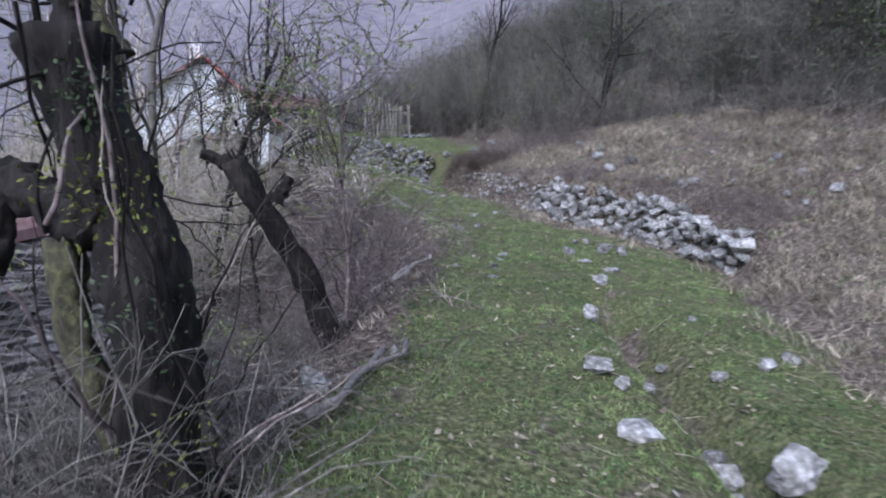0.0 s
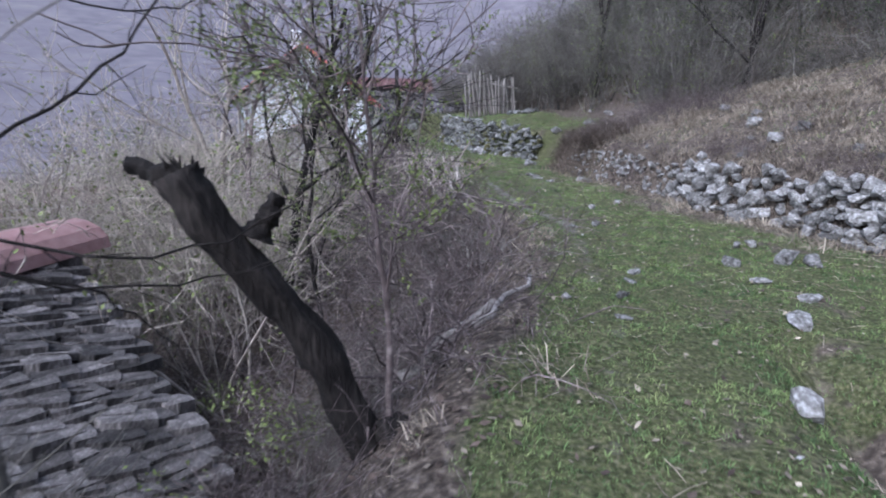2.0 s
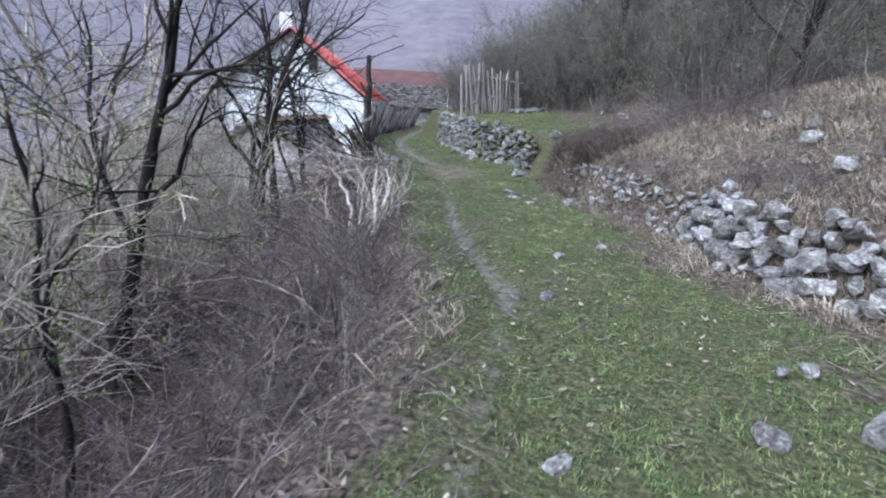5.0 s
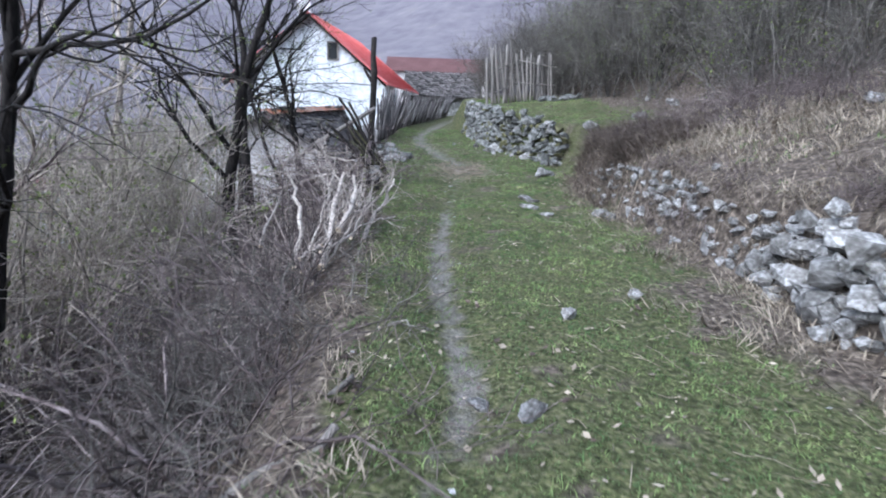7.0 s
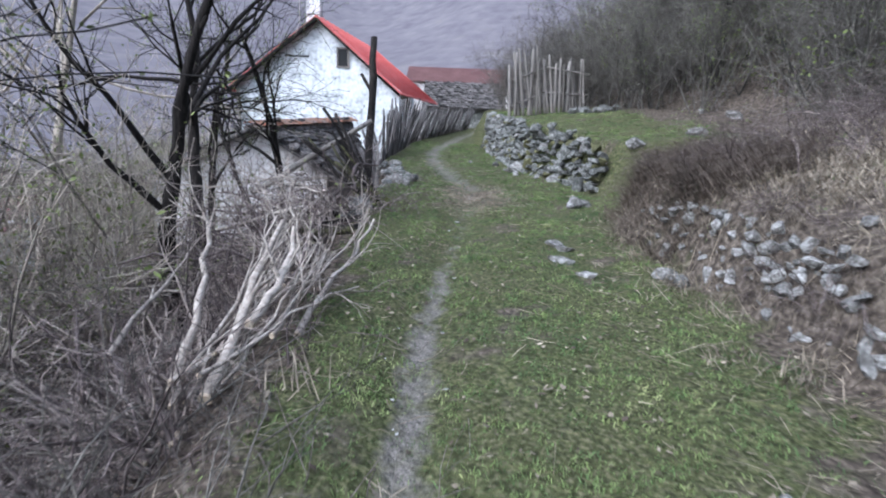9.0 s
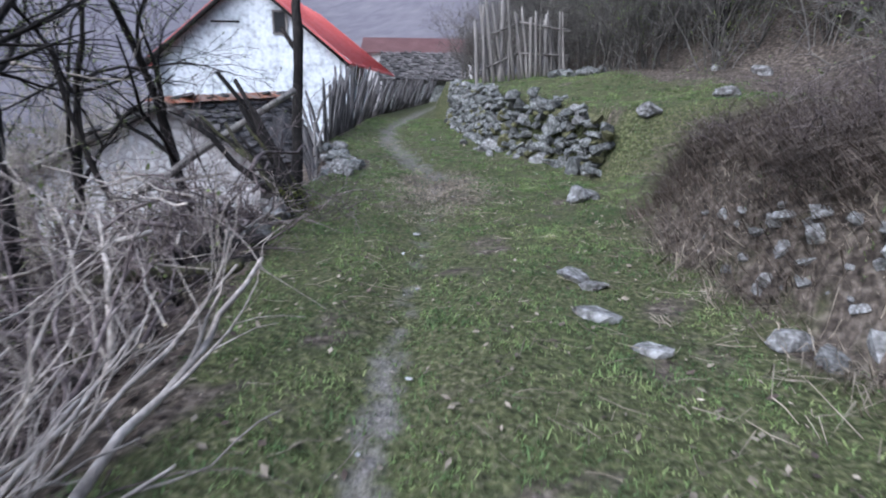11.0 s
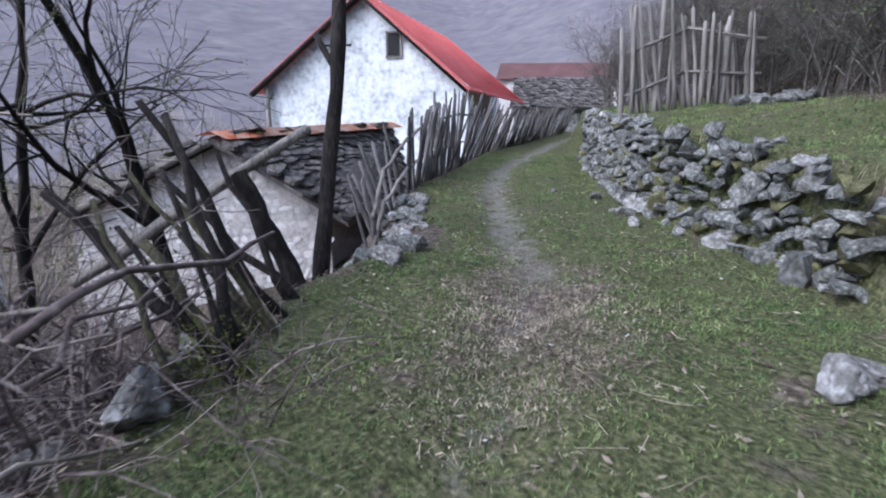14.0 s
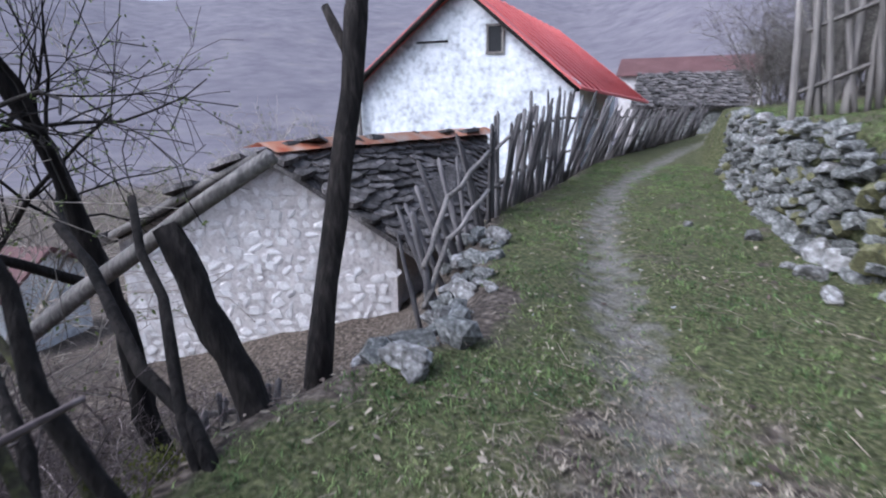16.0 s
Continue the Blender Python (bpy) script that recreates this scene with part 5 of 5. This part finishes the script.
stalks(12000, (-7, 4.5, 0.5, 24), dry_side, (0.05, 0.22), M_STRAW, "dry_stalks", "pale dry stalks lying flat in the grass", 45)
litter(26000, (-9, 4.5, 0.3, 26), lane_only, (0.008, 0.03), M_STRAW, "leaf_litter", "dry pale leaf and straw scraps in the grass", 41)
litter(9000, (-9, 4.5, 0.3, 26), lane_only, (0.01, 0.035), M_GROUNDLEAF, "leaf_litter", "dark rotten leaf scraps in the grass", 42)
litter(3500, (-9, 4.5, 0.3, 30), lambda x, y: bare_of(x, y) * 1.2 + 0.06 * lane_only(x, y), (0.008, 0.028), M_CHIP, "stone_chips", "small pale stone chips trodden into the lane", 43)
litter(26000, (-7, 0.2, 1.5, 18), lambda x, y: ((lane_left(y) - x) > -0.1) * 0.8, (0.012, 0.04), M_GROUNDLEAF, "leaf_litter", "dark dead leaves under the brambles", 44)

# arching stems by the first trees
for a, mid, b, r in [((-2.3, 3.5, 1.22), (-1.7, 3.85, 0.92), (-1.12, 4.3, 1.08), 0.009), ((-2.2, 3.4, 1.12), (-1.75, 3.8, 0.8), (-1.2, 4.25, 0.83), 0.008), ((-2.1, 3.3, 0.95), (-1.85, 3.9, 0.75), (-1.65, 4.2, 0.3), 0.008),
                     ((-2.4, 3.7, 1.3), (-2.0, 4.2, 1.6), (-1.75, 4.6, 2.3), 0.01), ((-2.3, 4.1, 2.05), (-1.9, 4.3, 1.92), (-1.6, 4.5, 2.0), 0.006), ((-1.0, 1.9, 0.1), (-0.85, 2.1, 0.9), (-0.7, 2.4, 1.3), 0.007),
                     ((-0.62, 1.9, 0.0), (-0.9, 1.75, 0.8), (-0.95, 1.6, 1.7), 0.01), ((-1.2, 2.2, -0.2), (-1.15, 2.1, 0.9), (-1.0, 2.0, 1.9), 0.008), ((-0.95, 2.3, 0.1), (-0.75, 2.2, 0.55), (-0.55, 2.35, 0.9), 0.006)]:
    t = thing("stem", a, "thin dark arching stem hanging between the trees", "branch", "arching stems")
    a, mid, b = (np.array(v, float) for v in (a, mid, b))
    u = np.linspace(0, 1, 12)[:, None]
    P = (1 - u) ** 2 * a + 2 * u * (1 - u) * (2 * mid - (a + b) / 2) + u ** 2 * b - a
    P[1:-1] += RNG.normal(0, 0.012, (10, 3))
    R = r * np.linspace(1, 0.5, 12)
    child("shoot", mesh_np("shoot", *tubes(P[None], R[None], 5), M_BARK), t)
    P1, R1 = forks(RNG, P[None], R[None], 5, 0.3, 0.2, 0.6, 5, 0.25, 0.03, 0.6)
    tagged(child("twigwork", mesh_np("twigwork", *tubes(P1, np.maximum(R1, 0.002), 3), M_BARK), t), kind="stuff")

# the old broken tree by the lane's edge
old = thing("old_tree", (-0.85, 1.85, on_ground(-0.85, 1.85) - 0.1), "old dark broken tree trunk wrapped in climbing stems", "tree", "lane trees")
gnarled("trunk", (0.03, -0.02, -0.1), (-0.50, 0.14, 1.85), 0.135, M_BARK, old, 21, tip=0.92, flare=0.5, rings=46, sides=20)
gnarled("broken_limb", (-0.36, 0.1, 1.18), (-0.78, 0.16, 1.36), 0.085, M_BARK, old, 22, tip=0.8)
gnarled("broken_limb", (-0.70, 0.15, 1.36), (-0.85, 0.1, 0.85), 0.05, M_BARK, old, 23, tip=0.6)
gnarled("broken_limb", (-0.48, 0.14, 1.78), (-0.42, 0.2, 2.45), 0.06, M_BARK, old, 24, tip=0.5)
gnarled("dead_limb", (-0.22, 0.02, 0.05), (-0.52, 0.1, 1.15), 0.06, M_MOSSWOOD, old, 25, tip=0.95)
orng = np.random.default_rng(26)
for i in range(16):
    u0 = orng.uniform(0.05, 0.7)
    p0 = np.array([0.03 - 0.53 * u0, 0.16 * u0 - 0.02, 1.95 * u0 - 0.1]) + orng.normal(0, 0.09, 3) * np.array([1, 1, 0.3])
    P, R = grow(orng, p0[None], np.array([[orng.normal(-0.25, 0.35), orng.normal(0, 0.3), 1.0]]), orng.uniform(0.7, 1.5), np.array([orng.uniform(0.005, 0.011)]), 12, 0.17, 0.0, 0.4)
    child("climbing_stem", mesh_np("climbing_stem", *tubes(P, R, 5), (M_TWIG, M_BARK, M_TWIG, M_BARK, M_CUT)[i % 5]), old)
base = np.array([-0.47, 0.16, 2.0]) + orng.normal(0, 0.12, (14, 3))
P1, R1 = grow(orng, base, orng.normal(0, 0.8, (14, 3)) + np.array([0.1, 0.1, 0.7]), orng.uniform(0.7, 1.5, 14), orng.uniform(0.007, 0.014, 14), 9, 0.17, 0.0)
P2, R2 = forks(orng, P1, R1, 6, 0.45, 0.2, 0.6, 6, 0.2, 0.0, 0.6)
tagged(child("crown", mesh_np("crown", *joined([tubes(P1, R1, 5), tubes(P2, np.maximum(R2, 0.0025), 3)]), M_BARK), old, None, "bare dark twigs"), kind="stuff")
for i, (u0, k) in enumerate([(0.15, 0.07), (0.3, 0.08), (0.52, 0.1), (0.74, 0.09), (0.9, 0.06)]):
    c = orng.normal(0, k, (260, 3)) + np.array([0.1 - 0.53 * u0, 0.16 * u0 - 0.1, 1.95 * u0 - 0.1])
    tagged(child("ivy", mesh_np("ivy", *blades(orng, c, orng.uniform(0.006, 0.018, 260)), (M_IVY, M_MOSS)[i % 2]), old, None, "tuft of green ivy and moss"), kind="stuff")
# a second shaggy stem behind it and long dark branches over the slates
shaggy = thing("shaggy_stem", (-1.28, 2.55, on_ground(-1.28, 2.55) - 0.1), "shaggy dark dead stem behind the old tree", "stem")
gnarled("trunk", (0, 0, 0), (-0.3, 0.05, 2.4 - on_ground(-1.28, 2.55)), 0.062, M_MOSSWOOD, shaggy, 31, tip=0.6, rings=46)
gnarled("broken_limb", (-0.2, 0.03, 2.2), (-0.5, 0.1, 2.6), 0.035, M_MOSSWOOD, shaggy, 32, tip=0.4)
for i in range(10):
    P, R = grow(orng, np.array([[-0.04 - 0.02 * i, 0.0, 0.5 + 0.2 * i]]), orng.normal(0, 1, (1, 3)) * np.array([[1, 1, 0.5]]), orng.uniform(0.3, 0.8), np.array([0.007]), 8, 0.25, 0.0, 0.4)
    child("dead_twig", mesh_np("dead_twig", *tubes(P, R, 4), M_TWIG), shaggy)
for i in range(26):
    x, y = PRN.uniform(-2.7, -1.15), PRN.uniform(1.2, 3.3)
    over = max(0.0, -0.88 - 0.3 * min(0.0, x + 1.75) - on_ground(x, y))
    plant("bramble", x, y, DARKBRAMBLES[i % 3], PRN.uniform(0.5, 0.8), "dark bare twig tangle over the shed's slates", "bramble", "eave brambles", sink=-over)
for i in range(12):
    x, y = PRN.uniform(-1.5, -0.95), PRN.uniform(0.9, 2.6)
    plant("bramble", x, y, DARKBRAMBLES[i % 3], PRN.uniform(0.45, 0.8), "dark bare twig tangle round the old tree", "bramble", "eave brambles")
for i in range(18):
    x, y = PRN.uniform(-5.4, -3.9), PRN.uniform(15.2, 17.3)
    plant("bramble", x, y, BRAMBLES[i % 5], PRN.uniform(0.75, 1.15), "tall brown dry tangle below the brushwood heap", "bramble", "heap brambles")
for i in range(10):
    x, y = PRN.uniform(-1.5, -0.75), PRN.uniform(4.3, 6.0)
    plant("bramble", x, y, DARKBRAMBLES[i % 3], PRN.uniform(0.35, 0.6), "dark twig tangle round the leaning trunk", "bramble", "edge brambles")
# weathered planks and logs thrown down under the heap
for i, (a, b, r) in enumerate([((-3.75, 15.1), (-2.98, 15.55), 0.05), ((-3.9, 14.9), (-2.9, 15.25), 0.045), ((-3.6, 14.6), (-2.75, 14.95), 0.055), ((-3.7, 15.35), (-3.05, 15.75), 0.04), ((-3.5, 14.3), (-2.7, 14.7), 0.04), ((-3.9, 15.6), (-3.2, 15.9), 0.05), ((-3.3, 14.1), (-2.6, 14.45), 0.035)]):
    zz = (0.02, 0.06, -0.1, 0.1, -0.2, 0.06, -0.2)[i]
    p = thing("old_log", (b[0], b[1], zz), "dark weathered log lying under the brushwood heap", "log", "heap logs")
    beam("shaft", (0, 0, 0), (a[0] - b[0], a[1] - b[1], -0.12), r, (M_BARK, M_MOSSWOOD, M_TWIG)[i % 3], p, 9, 7, 0.02, 0.9, seed=80 + i)
    beam("stub", (0.4 * (a[0] - b[0]), 0.4 * (a[1] - b[1]), 0.0), (0.45 * (a[0] - b[0]), 0.5 * (a[1] - b[1]), 0.12), r * 0.4, M_BARK, p, 6, 3, 0.02, 0.6, seed=90 + i)

# brambles over the shed's eave and among the poles
for x, y, k in [(-1.25, 1.5, 0.5), (-1.5, 2.2, 0.55), (-1.2, 2.5, 0.45), (-1.75, 1.4, 0.6), (-1.5, 3.4, 0.5), (-1.3, 4.0, 0.5), (-1.9, 4.6, 0.6), (-2.2, 5.3, 0.7), (-1.7, 5.2, 0.6), (-2.6, 5.9, 0.8), (-1.9, 6.2, 0.8),
                (-5.2, 16.6, 0.9), (-5.6, 17.3, 0.9), (-5.9, 18.0, 0.8), (-5.3, 17.8, 0.6), (-4.8, 16.4, 0.8), (-6.3, 17.2, 1.0), (-6.6, 18.0, 0.9), (-5.0, 17.3, 0.6)]:
    plant("bramble", x, y, BRAMBLES[PRN.randrange(5)], k, "dark dry bramble tangle below the lane's edge", "bramble", "edge brambles", sink=-0.25 if y < 5 else 0.0)
# stones strewn over the bank
for i in range(26):
    y = PRN.uniform(6.5, 15)
    e = PRN.uniform(0.4, 2.6)
    rock(float(lane_right(y)) + e, y, PRN.uniform(0.1, 0.28), "pale limestone lying on the brown bank", False, "bank stones")
for i in range(46):
    y = PRN.uniform(7.4, 15.2)
    plant("bramble", float(lane_right(y)) + PRN.uniform(0.3, 0.8) - (0.3 if y > 12.8 else 0.0), y, BRAMBLES[PRN.randrange(5)], PRN.uniform(0.2, 0.36), "dry brambles trailing over the tumbled stones", "bramble", "wall brambles")
# yellow moss on the boulders and stakes of the heap
for i, (x, y, z, k) in enumerate([(-3.62, 16.98, 0.16, 0.09), (-3.72, 17.1, 0.3, 0.07), (-3.5, 17.15, 0.06, 0.08), (-3.95, 17.5, 0.1, 0.07), (-4.25, 17.85, 0.1, 0.08), (-4.45, 18.1, 0.12, 0.06)]):
    irng = np.random.default_rng(560 + i)
    c = irng.normal(0, k, (420, 3)) * np.array([1, 1, 0.7]) + np.array([x, y, on_ground(x, y) + z * 0.6])
    tagged(new("moss", mesh_np("moss", *blades(irng, c, irng.uniform(0.006, 0.016, 420)), M_MOSS)), "cushion of yellow-green moss on old wood and stone", "moss", "heap moss", "stuff")
# weeds between the brambles and the slates
for i in range(12):
    irng = np.random.default_rng(600 + i)
    x, y = irng.uniform(-2.6, -1.3), irng.uniform(3.4, 6.0)
    c = irng.normal(0, 0.11, (90, 3)) * np.array([1, 1, 0.6]) + np.array([x, y, max(on_ground(x, y), -0.95) + 0.22])
    tagged(new("weed", mesh_np("weed", *blades(irng, c, irng.uniform(0.012, 0.03, 90)), M_LEAF)), "low yellow-green weed beside the slate roof", "weed", "slope weeds", "stuff")
# flattened straw on the worn stretch of the lane
tuft_blades(3600, 16, 0.07, -4.6, -1.8, 17.2, 20.6, lambda x, y: np.exp(-((y - 18.8) / 1.2) ** 2) * np.exp(-((x - strip_mid(y) - 0.1) / 0.6) ** 2), (0.012, 0.038), 2.6, M_STRAW, "dry_grass", "flattened pale straw on the worn lane", 7, 0.004)
# dark tangle round the stakes
for x, y, k in [(-4.75, 17.5, 0.45), (-5.1, 18.0, 0.5), (-5.5, 18.5, 0.6), (-4.9, 17.0, 0.55), (-5.7, 17.7, 0.7), (-5.3, 16.9, 0.7), (-6.0, 18.7, 0.6), (-5.9, 17.2, 0.8)]:
    plant("bramble", x, y, BRAMBLES[PRN.randrange(5)], k, "dark dry bramble tangle round the leaning stakes", "bramble", "edge brambles", sink=-0.1)
for x, y, k in [(-5.6, 19.0, 0.4), (-5.9, 19.5, 0.45), (-6.3, 19.2, 0.5), (-6.1, 20.1, 0.4), (-6.7, 19.8, 0.5), (-5.4, 19.7, 0.3), (-6.9, 20.4, 0.45), (-7.3, 19.6, 0.6), (-5.75, 20.3, 0.3)]:
    plant("bramble", x, y, DARKBRAMBLES[PRN.randrange(3)], k, "low dark bramble tangle below the hut's gable", "bramble", "edge brambles")
